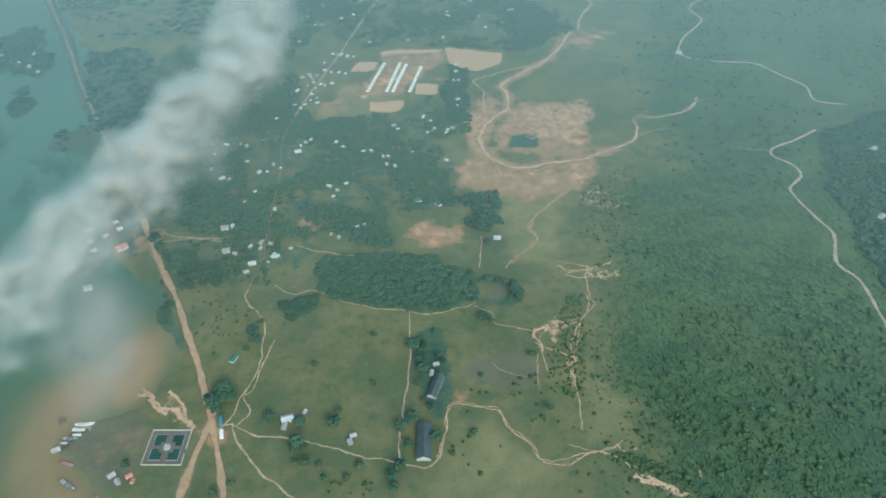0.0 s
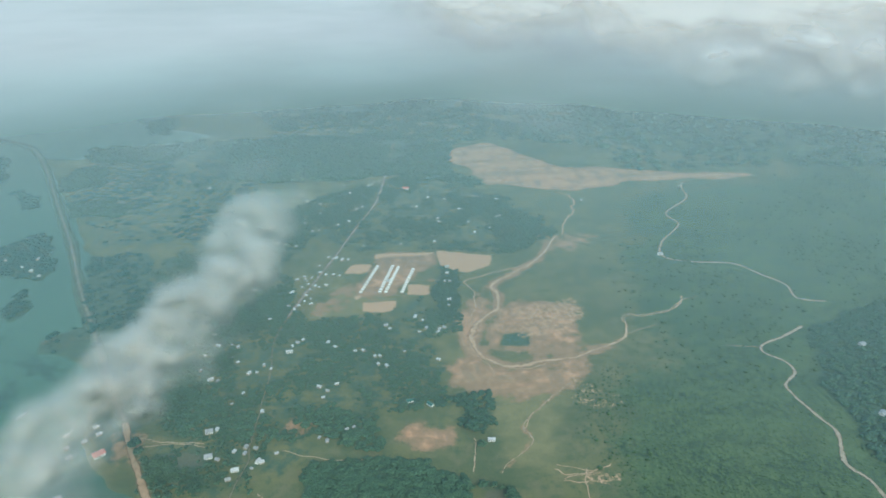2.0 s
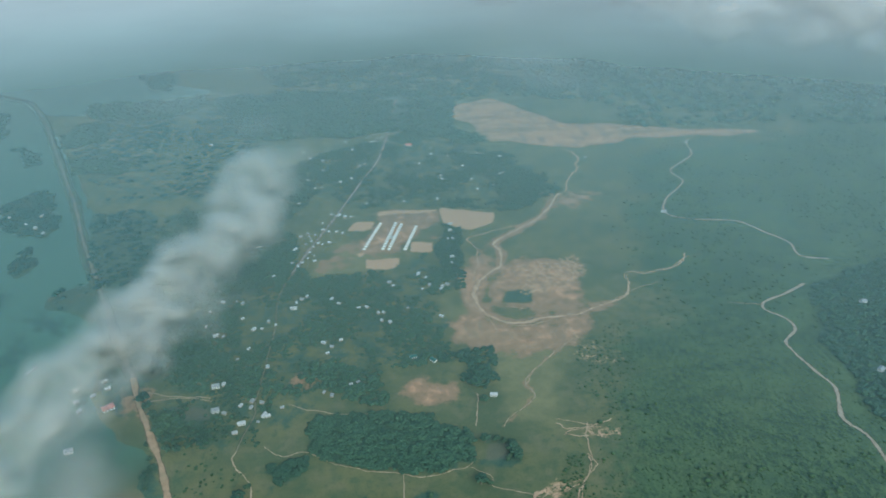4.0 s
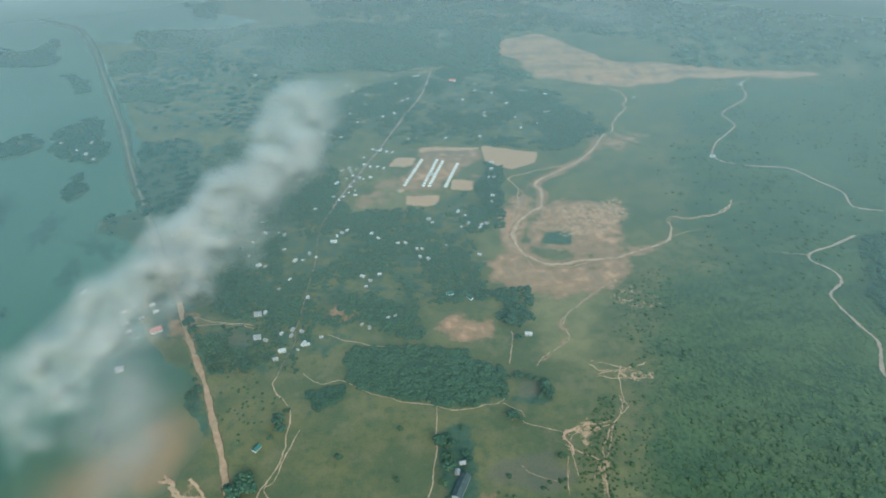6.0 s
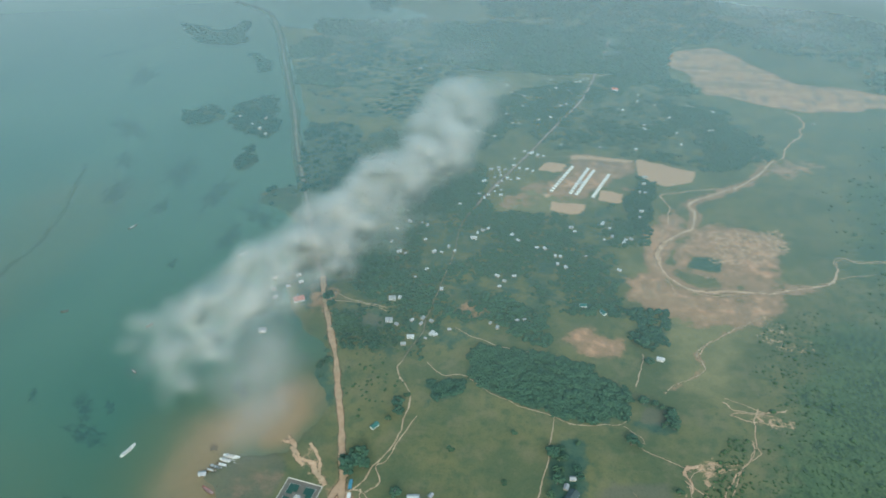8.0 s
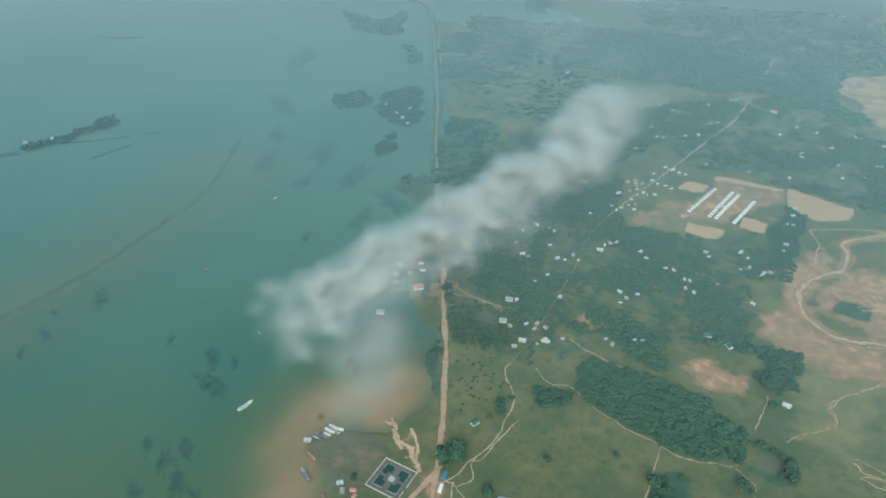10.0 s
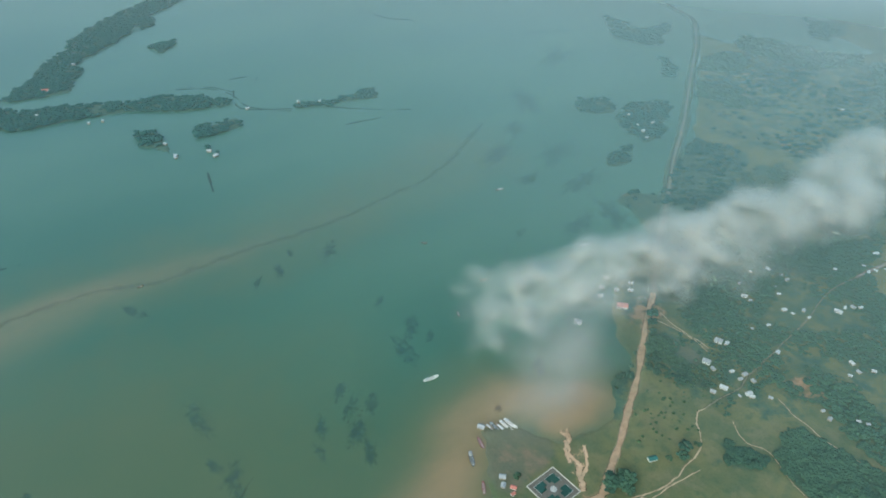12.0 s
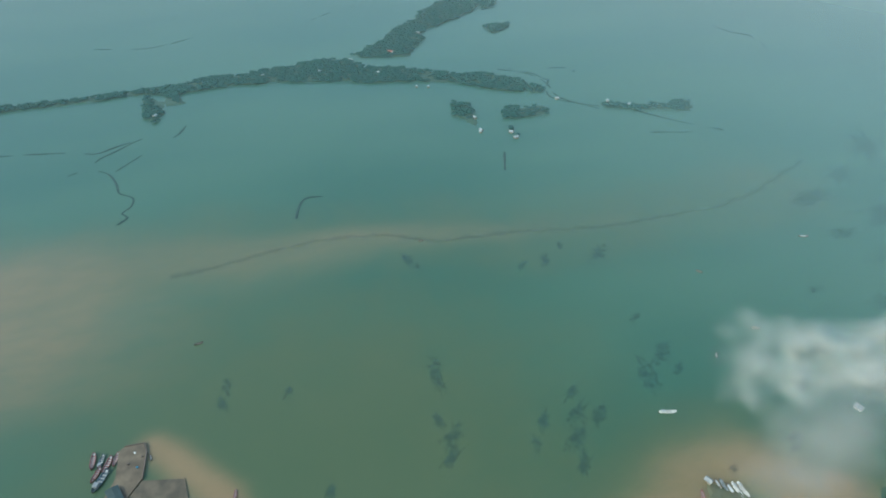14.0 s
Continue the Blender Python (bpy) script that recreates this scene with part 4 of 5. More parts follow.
def scatter(pts, count, gap_seed=None, gap=0.0, size=60.0):
    """Places within a plan outline, thinned where the noise is low."""
    pts = np.array(pts, float)
    lo, hi = pts.min(0), pts.max(0)
    out = np.zeros((0, 2))
    for _ in range(40):
        p = RNG.uniform(lo, hi, (count * 2, 2))
        keep = line_distance(p[:, 0], p[:, 1], pts, True) + 34 * (fractal(p[:, 0], p[:, 1], 46, 3, 21) - 0.5) > 0
        if gap_seed is not None:
            keep &= fractal(p[:, 0], p[:, 1], size, 3, gap_seed) + RNG.uniform(-0.13, 0.13, len(p)) > gap
        out = np.concatenate([out, p[keep]])
        if len(out) >= count:
            break
    return out[:count]


CLEAR = []  # plan places with a radius that trees keep clear of


def cleared(p):
    keep = np.ones(len(p), bool)
    for x, y, r in CLEAR:
        keep &= np.hypot(p[:, 0] - x, p[:, 1] - y) > r
    for pts, width in LINES.values():
        keep &= line_distance(p[:, 0], p[:, 1], pts) > width * 0.6 + 1.5
    return p[keep]


def stand(name, places, shapes, lo, hi, material, label, category, flat=0.52):
    """Many crowns joined into one mesh that nobody could count."""
    if not len(places):
        return
    z = height(places[:, 0], places[:, 1])
    keep = z > -0.2
    places, z = places[keep], z[keep]
    vs, fs, k = [], [], 0
    sizes = RNG.uniform(lo, hi, len(places)) * np.where(RNG.uniform(0, 1, len(places)) < 0.2, 1.25, 1.0)
    turns = RNG.uniform(0, 6.283, len(places))
    for n, ((x, y), h, s, a) in enumerate(zip(places, z, sizes, turns)):
        v, f = shapes[n % len(shapes)]
        ca, sa = math.cos(a) * s, math.sin(a) * s
        w = np.stack([v[:, 0] * ca - v[:, 1] * sa + x, v[:, 0] * sa + v[:, 1] * ca + y, v[:, 2] * s * flat + h + 0.06 * s], -1)
        vs.append(w)
        fs.append(f + k)
        k += len(v)
    tagged(new(name, mesh_np(name, np.concatenate(vs), np.concatenate(fs), material)), label, category, kind="stuff")


def tree_kind(name, shape, radius, tall, material):
    """A single tree: tapered trunk, limbs and a crown of leaf masses."""
    root = thing(name, "leafy green tree standing in open grass", "tree", "single trees")
    bm = bmesh.new()
    bmesh.ops.create_cone(bm, cap_ends=True, segments=7, radius1=0.32, radius2=0.14, depth=tall, matrix=Matrix.Translation((0, 0, tall / 2 - 0.3)))
    for k in range(4):
        a = k * 1.57 + 0.4
        top = Vector((math.cos(a) * radius * 0.45, math.sin(a) * radius * 0.45, tall + radius * 0.4))
        foot = Vector((0, 0, tall * 0.75))
        m = Matrix.Translation((foot + top) / 2) @ (top - foot).to_track_quat("Z", "Y").to_matrix().to_4x4()
        bmesh.ops.create_cone(bm, cap_ends=True, segments=5, radius1=0.13, radius2=0.05, depth=(top - foot).length, matrix=m)
    part("trunk", bm, BARK, root)
    v, f = shape
    me = mesh_np("crown", v * np.array([radius, radius, radius * 0.95]) + np.array([0, 0, tall * 0.55]), f, material)
    ob = new("crown", me)
    ob.parent = root
    return root


def ground_at(x, y):
    return float(height(np.array([x]), np.array([y]))[0])


# ---- houses ----
def box(bm, x0, x1, y0, y1, z0, z1):
    v = [bm.verts.new(p) for p in ((x0, y0, z0), (x1, y0, z0), (x1, y1, z0), (x0, y1, z0), (x0, y0, z1), (x1, y0, z1), (x1, y1, z1), (x0, y1, z1))]
    for q in ((3, 2, 1, 0), (4, 5, 6, 7), (0, 1, 5, 4), (1, 2, 6, 5), (2, 3, 7, 6), (3, 0, 4, 7)):
        bm.faces.new([v[k] for k in q])


def gable_wall(w, d, h, rise):
    """Four walls with gable ends, open below the roof; width along x, ridge along x."""
    bm = bmesh.new()
    a, b = w / 2, d / 2
    prof = [(-b, -0.4), (b, -0.4), (b, h), (0, h + rise), (-b, h)]
    left = [bm.verts.new((-a, y, z)) for y, z in prof]
    right = [bm.verts.new((a, y, z)) for y, z in prof]
    bm.faces.new(left[::-1])
    bm.faces.new(right)
    for k in range(5):
        n = (k + 1) % 5
        bm.faces.new((left[k], left[n], right[n], right[k]))
    return bm


def gable_roof(w, d, h, rise, over=0.6, thick=0.12):
    """Two roof slopes with an overhang, corrugated by shallow ribs."""
    bm = bmesh.new()
    a, b = w / 2 + over, d / 2 + over
    low = h - rise * over / (d / 2)
    n = max(4, int(w / 0.9))
    for side in (-1, 1):
        rows = []
        for k in range(n + 1):
            x = -a + 2 * a * k / n
            rib = 0.05 if k % 2 else 0.0
            rows.append([bm.verts.new((x, 0, h + rise + thick + rib)), bm.verts.new((x, side * b, low + thick + rib)), bm.verts.new((x, side * b, low)), bm.verts.new((x, 0, h + rise))])
        for p, q in zip(rows, rows[1:]):
            for i in range(4):
                j = (i + 1) % 4
                bm.faces.new((p[i], p[j], q[j], q[i]) if side > 0 else (q[i], q[j], p[j], p[i]))
        bm.faces.new(rows[0] if side < 0 else rows[0][::-1])
        bm.faces.new(rows[-1][::-1] if side < 0 else rows[-1])
    return bm


def house_kind(name, label, category, group, w, d, h, rise, roof, wall, windows=2, over=0.5):
    root = thing(name, label, category, group)
    part("wall", gable_wall(w, d, h, rise), wall, root)
    top = part("roof", gable_roof(w, d, h, rise, over), roof, root)
    bm = bmesh.new()
    box(bm, -w / 2 - over, w / 2 + over, -0.16, 0.16, h + rise + 0.1, h + rise + 0.24)
    part("ridge_cap", bm, roof, top)
    bm = bmesh.new()
    box(bm, -0.45, 0.45, -d / 2 - 0.06, -d / 2 + 0.02, 0, 2.0)
    part("door", bm, WOOD, root)
    for k in range(windows):
        x = (-1 if k % 2 else 1) * w * (0.28 + 0.16 * (k // 2) / max(1, windows // 2))
        bm = bmesh.new()
        box(bm, x - 0.4, x + 0.4, -d / 2 - 0.05, -d / 2 + 0.02, 0.95, 1.85)
        part("window", bm, GLASS, root)
    return root


def put_kind(kind, x, y, turn, clear=5.0, lift=0.0, scale=1.0):
    """A copy of a thing on the ground."""
    ob = copy_thing(kind, pose(x, y, max(ground_at(x, y), 0.15) + lift, 0, 0, turn))
    if scale != 1.0:
        ob.scale = (scale, scale, scale)
    if clear:
        CLEAR.append((x, y, clear))
    return ob


def retire(*kinds):
    """Removes the patterns that only served to be copied."""
    for kind in kinds:
        for o in (*kind.children_recursive, kind):
            bpy.data.objects.remove(o)


def village():
    g = "village houses"
    white = house_kind("house", "small house with a shiny pale tin roof among trees", "house", g, 5.4, 3.8, 2.3, 1.0, TIN, BAMBOO)
    long_white = house_kind("house", "long house with a bright tin roof among trees", "house", g, 6.8, 3.8, 2.4, 1.0, TIN, WALL, 4)
    grey = house_kind("house", "small house with a weathered grey roof", "house", g, 5.2, 3.8, 2.3, 1.1, GREY, BAMBOO)
    broad = house_kind("house", "broad house with a grey tin roof at the roadside", "house", g, 7.5, 5.6, 2.7, 1.3, GREY, WALL, 4)
    red = house_kind("house", "house with a rust-red roof", "house", g, 9.0, 6.0, 2.6, 1.4, RUST, WALL)
    green = house_kind("house", "house with a green painted roof", "house", g, 9.0, 5.0, 2.5, 1.2, TEAL, WALL)
    rng = random.Random(3)
    spots = [(14, 632), (27, 588), (10, 639), (-23, 593), (0, 568), (60, 569), (45, 622), (65, 620), (83, 674), (85, 688), (95, 915), (-12, 842), (-147, 484),
             (-146, 595), (-126, 536), (-113, 461), (-122, 425), (-134, 449), (-122, 457), (-46, 461), (-53, 466), (-30, 475), (-68, 790), (-50, 764),
             (-86, 736), (-76, 728), (-91, 685), (-83, 756), (-141, 737), (92, 770), (90, 753), (-97, 724), (-66, 734), (-80, 715), (-87, 693), (-105, 436)]
    spots += [(-46, 1563), (190, 1473), (36, 1211), (-2, 1076), (8, 1092), (-77, 1001), (-48, 918), (98, 912), (-438, 1032), (-259, 1091), (-81, 750), (-211, 967), (43, 1135), (93, 1039),
              (-91, 600), (-134, 521), (67, 626), (139, 907), (184, 923), (196, 990), (96, 1304), (-32, 930), (327, 971), (502, 1012), (-101, 443), (-160, 560), (-170, 640), (-40, 540)]
    spots += [(-93, 755), (-67, 771), (-81, 702), (-98, 692), (-116, 666), (-58, 813), (-48, 810), (-40, 804), (97, 926), (84, 845), (38, 843), (-163, 619), (-149, 618), (-173, 602), (-172, 576), (-125, 566),
              (-112, 578), (-87, 610), (-77, 620), (-51, 612), (-3, 582), (43, 653), (-56, 537), (-52, 521), (-105, 506), (-87, 451), (85, 732), (163, 1007), (186, 1487), (168, 884), (-32, 1043), (-12, 1031)]
    spots += [(-42, 1080), (-21, 974), (-83, 900), (-101, 919), (-75, 961), (-102, 852), (-97, 1016), (-126, 861), (-108, 1040), (133, 958), (143, 870), (116, 1001), (90, 1011), (63, 977)]
    for k, (x, y) in enumerate(spots):
        kind = (white, white, grey, white, long_white, grey, white)[rng.randrange(7)] if y > 490 or k % 3 == 0 else grey
        put_kind(kind, x, y, rng.choice((12, 100, 60, -30, 20)) + rng.uniform(-12, 12), 4.5, scale=rng.uniform(0.42, 0.78))
        if rng.random() < 0.4:
            put_kind(rng.choice((white, grey)), x + rng.uniform(5, 9), y + rng.uniform(-9, 9), rng.uniform(0, 180), 4, scale=rng.uniform(0.45, 0.75))
    for x, y, turn in ((-89, 599, 5), (-118, 435, 10), (18, 741, 20), (-1136, 210, 75), (92, 447, -8)):
        put_kind(long_white, x, y, turn, 6, scale=0.85)
    for x, y, turn in ((-142, 453, 10), (-147, 484, 8), (-248, 420, 15), (491, 539, 20), (440, 438, 35), (372, 769, 10)):
        put_kind(broad, x, y, turn, 7, scale=0.8)
    for x, y, turn in ((-232, 466, 35), (58, 1053, 5), (-1149, 283, 60)):
        put_kind(red, x, y, turn, 6)
    for x, y, turn in ((-121, 333, 62), (27, 507, 10), (45, 500, -50), (-141, 737, 20)):
        put_kind(green, x, y, turn, 6, scale=0.7)
    for x, y in ((-1059, 240), (-801, 319), (-806, 322), (-788, 359), (-770, 358), (-986, -101), (-876, 470), (-979, 300), (-985, 283), (-847, 328), (-845, 538), (-821, 560), (-1241, 361),
                 (-440, 826), (-430, 850), (-425, 815), (-470, 850), (-410, 800), (-1100, 60), (-1090, 150)):
        put_kind(rng.choice((white, white, grey)), x, y, rng.uniform(0, 180), 4, scale=rng.uniform(0.8, 1.1))
    for x, y in ((-246, 502), (-240, 492), (-250, 484), (-262, 478), (-256, 466), (-268, 494)):
        put_kind(rng.choice((white, grey, broad)), x, y, rng.uniform(20, 50), 4, scale=0.8)
    put_kind(grey, -227, 269, 20, 4, scale=0.9)
    put_kind(grey, -186, 246, 35, 4, scale=0.8)
    put_kind(grey, -181, 241, 120, 4, scale=0.7)
    put_kind(red, -175, 245, 25, 4, scale=0.45)
    put_kind(red, -172, 241, 80, 4, scale=0.35)
    for x, y, turn, s in ((-78, 277, 12, 1.1), (-80, 271, 78, 0.8), (-90, 281, 10, 0.6), (-67, 282, 65, 0.6)):
        put_kind(long_white if s > 1 else grey, x, y, turn, 5, scale=s)
    for x, y, turn in ((-34, 260, 15), (-36, 255, 100), (22, 306, 80), (26, 314, 10)):
        put_kind(grey, x, y, turn, 4, scale=0.75)
    retire(white, long_white, grey, broad, red, green)


def big_halls():
    hall = house_kind("long_hall", "long hall with a dark slate roof behind trees", "hall", "dark halls", 26, 9, 3.4, 2.6, SLATE, CONCRETE, 8)
    put_kind(hall, 12.5, 250, 84, 14)
    put_kind(hall, 24, 294, 66, 11, scale=0.75)
    retire(hall)


def camp():
    shelter = house_kind("shelter", "small white shelter in a straight camp row", "shelter", "camp shelters", 3.4, 2.2, 2.0, 1.0, WHITE, BAMBOO, 1, 0.25)
    for (x0, y0), (x1, y1), n in (((-16, 714), (5, 778), 12), ((6, 712), (24, 777), 12), ((13, 711), (31, 773), 12), ((32, 709), (49, 765), 11)):
        turn = math.degrees(math.atan2(y1 - y0, x1 - x0))
        for k in range(n):
            f = k / (n - 1)
            put_kind(shelter, x0 + (x1 - x0) * f, y0 + (y1 - y0) * f, turn - 90, 5)
    retire(shelter)


# ---- boats ----
def hull_mesh(length, beam, depth, sheer):
    """A lofted open hull with thickness."""
    bm = bmesh.new()
    n = 14
    rings = []
    for k in range(n + 1):
        f = k / n
        x = (f - 0.5) * length
        w = beam / 2 * max(0.06, math.sin(math.pi * (0.04 + 0.92 * f)) ** 0.55)
        top = depth + sheer * (2 * f - 1) ** 2
        bot = 0.75 * sheer * (2 * f - 1) ** 4
        ring = [(x, -w, top), (x, -w * 0.8, bot + 0.1 * depth), (x, 0, bot - 0.25 * depth), (x, w * 0.8, bot + 0.1 * depth), (x, w, top),
                (x, w * 0.86, top), (x, w * 0.6, bot + 0.3 * depth), (x, 0, bot + 0.15 * depth), (x, -w * 0.6, bot + 0.3 * depth), (x, -w * 0.86, top)]
        rings.append([bm.verts.new(p) for p in ring])
    for p, q in zip(rings, rings[1:]):
        for i in range(10):
            j = (i + 1) % 10
            bm.faces.new((p[i], q[i], q[j], p[j]))
    bm.faces.new(rings[0])
    bm.faces.new(rings[-1][::-1])
    return bm


def canopy_mesh(x0, x1, beam, foot, rise):
    bm = bmesh.new()
    rows = []
    for x in (x0, x1):
        outer = [bm.verts.new((x, beam / 2 * math.cos(math.pi * k / 8), foot + rise * math.sin(math.pi * k / 8))) for k in range(9)]
        inner = [bm.verts.new((x, beam / 2 * 0.93 * math.cos(math.pi * k / 8), foot + (rise - 0.08) * math.sin(math.pi * k / 8))) for k in range(9)]
        rows.append((outer, inner))
    (o0, i0), (o1, i1) = rows
    for k in range(8):
        bm.faces.new((o0[k], o0[k + 1], o1[k + 1], o1[k]))
        bm.faces.new((i0[k + 1], i0[k], i1[k], i1[k + 1]))
        bm.faces.new((o0[k + 1], o0[k], i0[k], i0[k + 1]))
        bm.faces.new((o1[k], o1[k + 1], i1[k + 1], i1[k]))
    for o, i, p, q in ((o0[0], i0[0], o1[0], i1[0]), (o0[8], i0[8], o1[8], i1[8])):
        bm.faces.new((o, p, q, i))
    return bm


def boat_kind(name, label, group, length, beam, hull, roof=None, cabin=None):
    root = thing(name, label, "boat", group)
    part("hull", hull_mesh(length, beam, 0.9, 0.7), hull, root)
    bm = bmesh.new()
    for x in np.linspace(-0.32, 0.36, 6):
        box(bm, x * length - 0.25, x * length + 0.25, -beam * 0.38, beam * 0.38, 0.55, 0.62)
    part("thwarts", bm, DECK, root)
    bm = bmesh.new()
    box(bm, 0.34 * length, 0.45 * length, -beam * 0.18, beam * 0.18, 0.85, 0.93)
    part("foredeck", bm, DECK, root)
    if roof:
        part("canopy", canopy_mesh(-0.33 * length, 0.2 * length, beam * 0.86, 0.9, 1.1), roof, root)
    if cabin:
        bm = bmesh.new()
        box(bm, -0.36 * length, -0.18 * length, -beam * 0.33, beam * 0.33, 0.6, 2.3)
        part("cabin", bm, cabin, root)
    bm = bmesh.new()
    box(bm, -0.53 * length, -0.47 * length, -0.05, 0.05, -0.3, 0.9)
    part("rudder", bm, WOOD, root)
    return root


def boats():
    ferry = boat_kind("ferry_boat", "long white covered ferry boat on the lake", "boats", 13.5, 3.2, WHITE, DECK, TIN)
    dark = boat_kind("cargo_boat", "dark blue-grey open cargo boat at its mooring", "boats", 12.0, 3.0, HULL_BLUE, None, GREY)
    red = boat_kind("wooden_boat", "open wooden boat with a red hull", "boats", 11.0, 2.8, HULL_RED)
    tin = boat_kind("covered_boat", "moored boat with a pale tin canopy", "boats", 12.0, 2.6, WOOD, TIN)
    canoe = boat_kind("canoe", "small dark wooden canoe on open water", "boats", 6.0, 1.4, WOOD)

    def float_at(kind, x, y, turn, scale=1.0):
        ob = copy_thing(kind, pose(x, y, 0.02, 0, 0, turn))
        ob.scale = (scale, scale, scale)

    for x, y, turn, kind, s in ((-290, 278, 74, ferry, 1.0), (-479, -59, 100, canoe, 1.2), (-457, 553, 70, tin, 0.9), (-437, 410, 30, canoe, 1.1), (-317, 527, 60, tin, 1.0),
                                (-350, 407, 60, canoe, 1.2), (-331, 352, 150, canoe, 1.1), (-572, 166, 80, canoe, 0.9),
                                (-217.5, 258, -22, red, 1.0), (-212.5, 243, -34, dark, 1.15), (-190, 231, -42, red, 0.95),
                                (-214, 287.5, 0, ferry, 0.95), (-215, 283.5, -2, ferry, 0.95), (-216, 279.5, -4, tin, 0.95), (-221, 277, -4, dark, 0.85), (-223, 274, -5, tin, 0.7), (-209, 270, 40, ferry, 0.42), (-206, 266, 60, canoe, 0.7), (-211, 263, 35, canoe, 0.8),
                                (-375, -134, 176, red, 1.35), (-373, -128.5, 168, dark, 1.1), (-369, -124, 160, red, 1.35), (-372, -118.8, 166, red, 1.1), (-356, -127.5, 152, dark, 1.6), (-362, -131, 156, red, 1.2),
                                (-366, -95.5, 190, canoe, 0.9), (-316, -41, 170, red, 0.8)):
        float_at(kind, x, y, turn, s)
    retire(ferry, dark, red, tin, canoe)


# ---- walled garden, vehicles, weed beds ----
def walled_garden():
    """A square garden behind a low white wall, with paved cross paths and clipped beds."""
    cx, cy, turn = -155.2, 263.4, -6.0
    z = ground_at(cx, cy) + 0.05
    root = thing("walled_garden", "square memorial garden inside a low white wall", "garden", "", (cx, cy, z), turn)
    s, t = 13.0, 0.34
    for x0, x1, y0, y1 in ((-s, s, s - t, s), (-s, s, -s, -s + t), (-s, -s + t, -s + t, s - t), (s - t, s, -1.0, s - t), (s - t, s, -s + t, -5.0)):
        bm = bmesh.new()
        box(bm, x0, x1, y0, y1, -0.5, 0.9)
        bmesh.ops.bevel(bm, geom=bm.edges[:], offset=0.06, segments=1, affect="EDGES")
        part("boundary_wall", bm, CREAM, root)
    bm = bmesh.new()
    box(bm, -s + t, s - t, -s + t, s - t, -0.5, 0.06)
    part("paving", bm, BRICK, root, "reddish brick paving")
    for sx in (-1, 1):
        for sy in (-1, 1):
            bm = bmesh.new()
            box(bm, *sorted((sx * 2.4, sx * 9.2)), *sorted((sy * 3.8, sy * 9.2)), 0.0, 0.55)
            box(bm, *sorted((sx * 5.0, sx * 9.2)), *sorted((sy * 1.4, sy * 3.75)), 0.0, 0.55)
            bed = part("hedge_bed", bm, HEDGE, root, "dark clipped bed")
            bm = bmesh.new()
            box(bm, *sorted((sx * 2.1, sx * 9.55)), *sorted((sy * 9.3, sy * 9.55)), 0.0, 0.3)
            box(bm, *sorted((sx * 9.3, sx * 9.55)), *sorted((sy * 1.2, sy * 9.25)), 0.0, 0.3)
            part("kerb", bm, CONCRETE, bed, "pale concrete kerb")
    bm = bmesh.new()
    for k, (r, h) in enumerate(((2.5, 0.3), (1.8, 0.6), (1.1, 0.9))):
        bmesh.ops.create_cone(bm, cap_ends=True, segments=8, radius1=r, radius2=r, depth=h, matrix=Matrix.Translation((0, 0, h / 2)))
    part("plinth", bm, CONCRETE, root)
    bm = bmesh.new()
    bmesh.ops.create_cone(bm, cap_ends=True, segments=4, radius1=0.6, radius2=0.25, depth=3.2, matrix=Matrix.Translation((0, 0, 2.4)))
    part("pillar", bm, CREAM, root)
    CLEAR.append((cx, cy, 20))


def truck(x, y, turn, body, cab, label):
    root = thing("truck", label, "truck", "parked trucks", (x, y, ground_at(x, y) + 0.15), turn)
    bm = bmesh.new()
    box(bm, -3.6, 1.4, -1.15, 1.15, 0.95, 2.9)
    bmesh.ops.bevel(bm, geom=bm.edges[:], offset=0.08, segments=1, affect="EDGES")
    part("cargo_body", bm, body, root)
    bm = bmesh.new()
    box(bm, 1.6, 3.6, -1.1, 1.1, 0.6, 2.5)
    bmesh.ops.bevel(bm, geom=bm.edges[:], offset=0.18, segments=2, affect="EDGES")
    part("cab", bm, cab, root)
    bm = bmesh.new()
    box(bm, 3.56, 3.63, -0.9, 0.9, 1.55, 2.3)
    part("windscreen", bm, GLASS, root)
    bm = bmesh.new()
    box(bm, -3.5, 3.4, -0.5, 0.5, 0.6, 0.92)
    part("chassis", bm, RUBBER, root)
    for wx in (-2.7, -1.5, 2.6):
        for wy in (-0.95, 0.95):
            bm = bmesh.new()
            bmesh.ops.create_cone(bm, cap_ends=True, segments=14, radius1=0.5, radius2=0.5, depth=0.3, matrix=pose(wx, wy, 0.5, 90, 0, 0))
            part("wheel", bm, RUBBER, root)


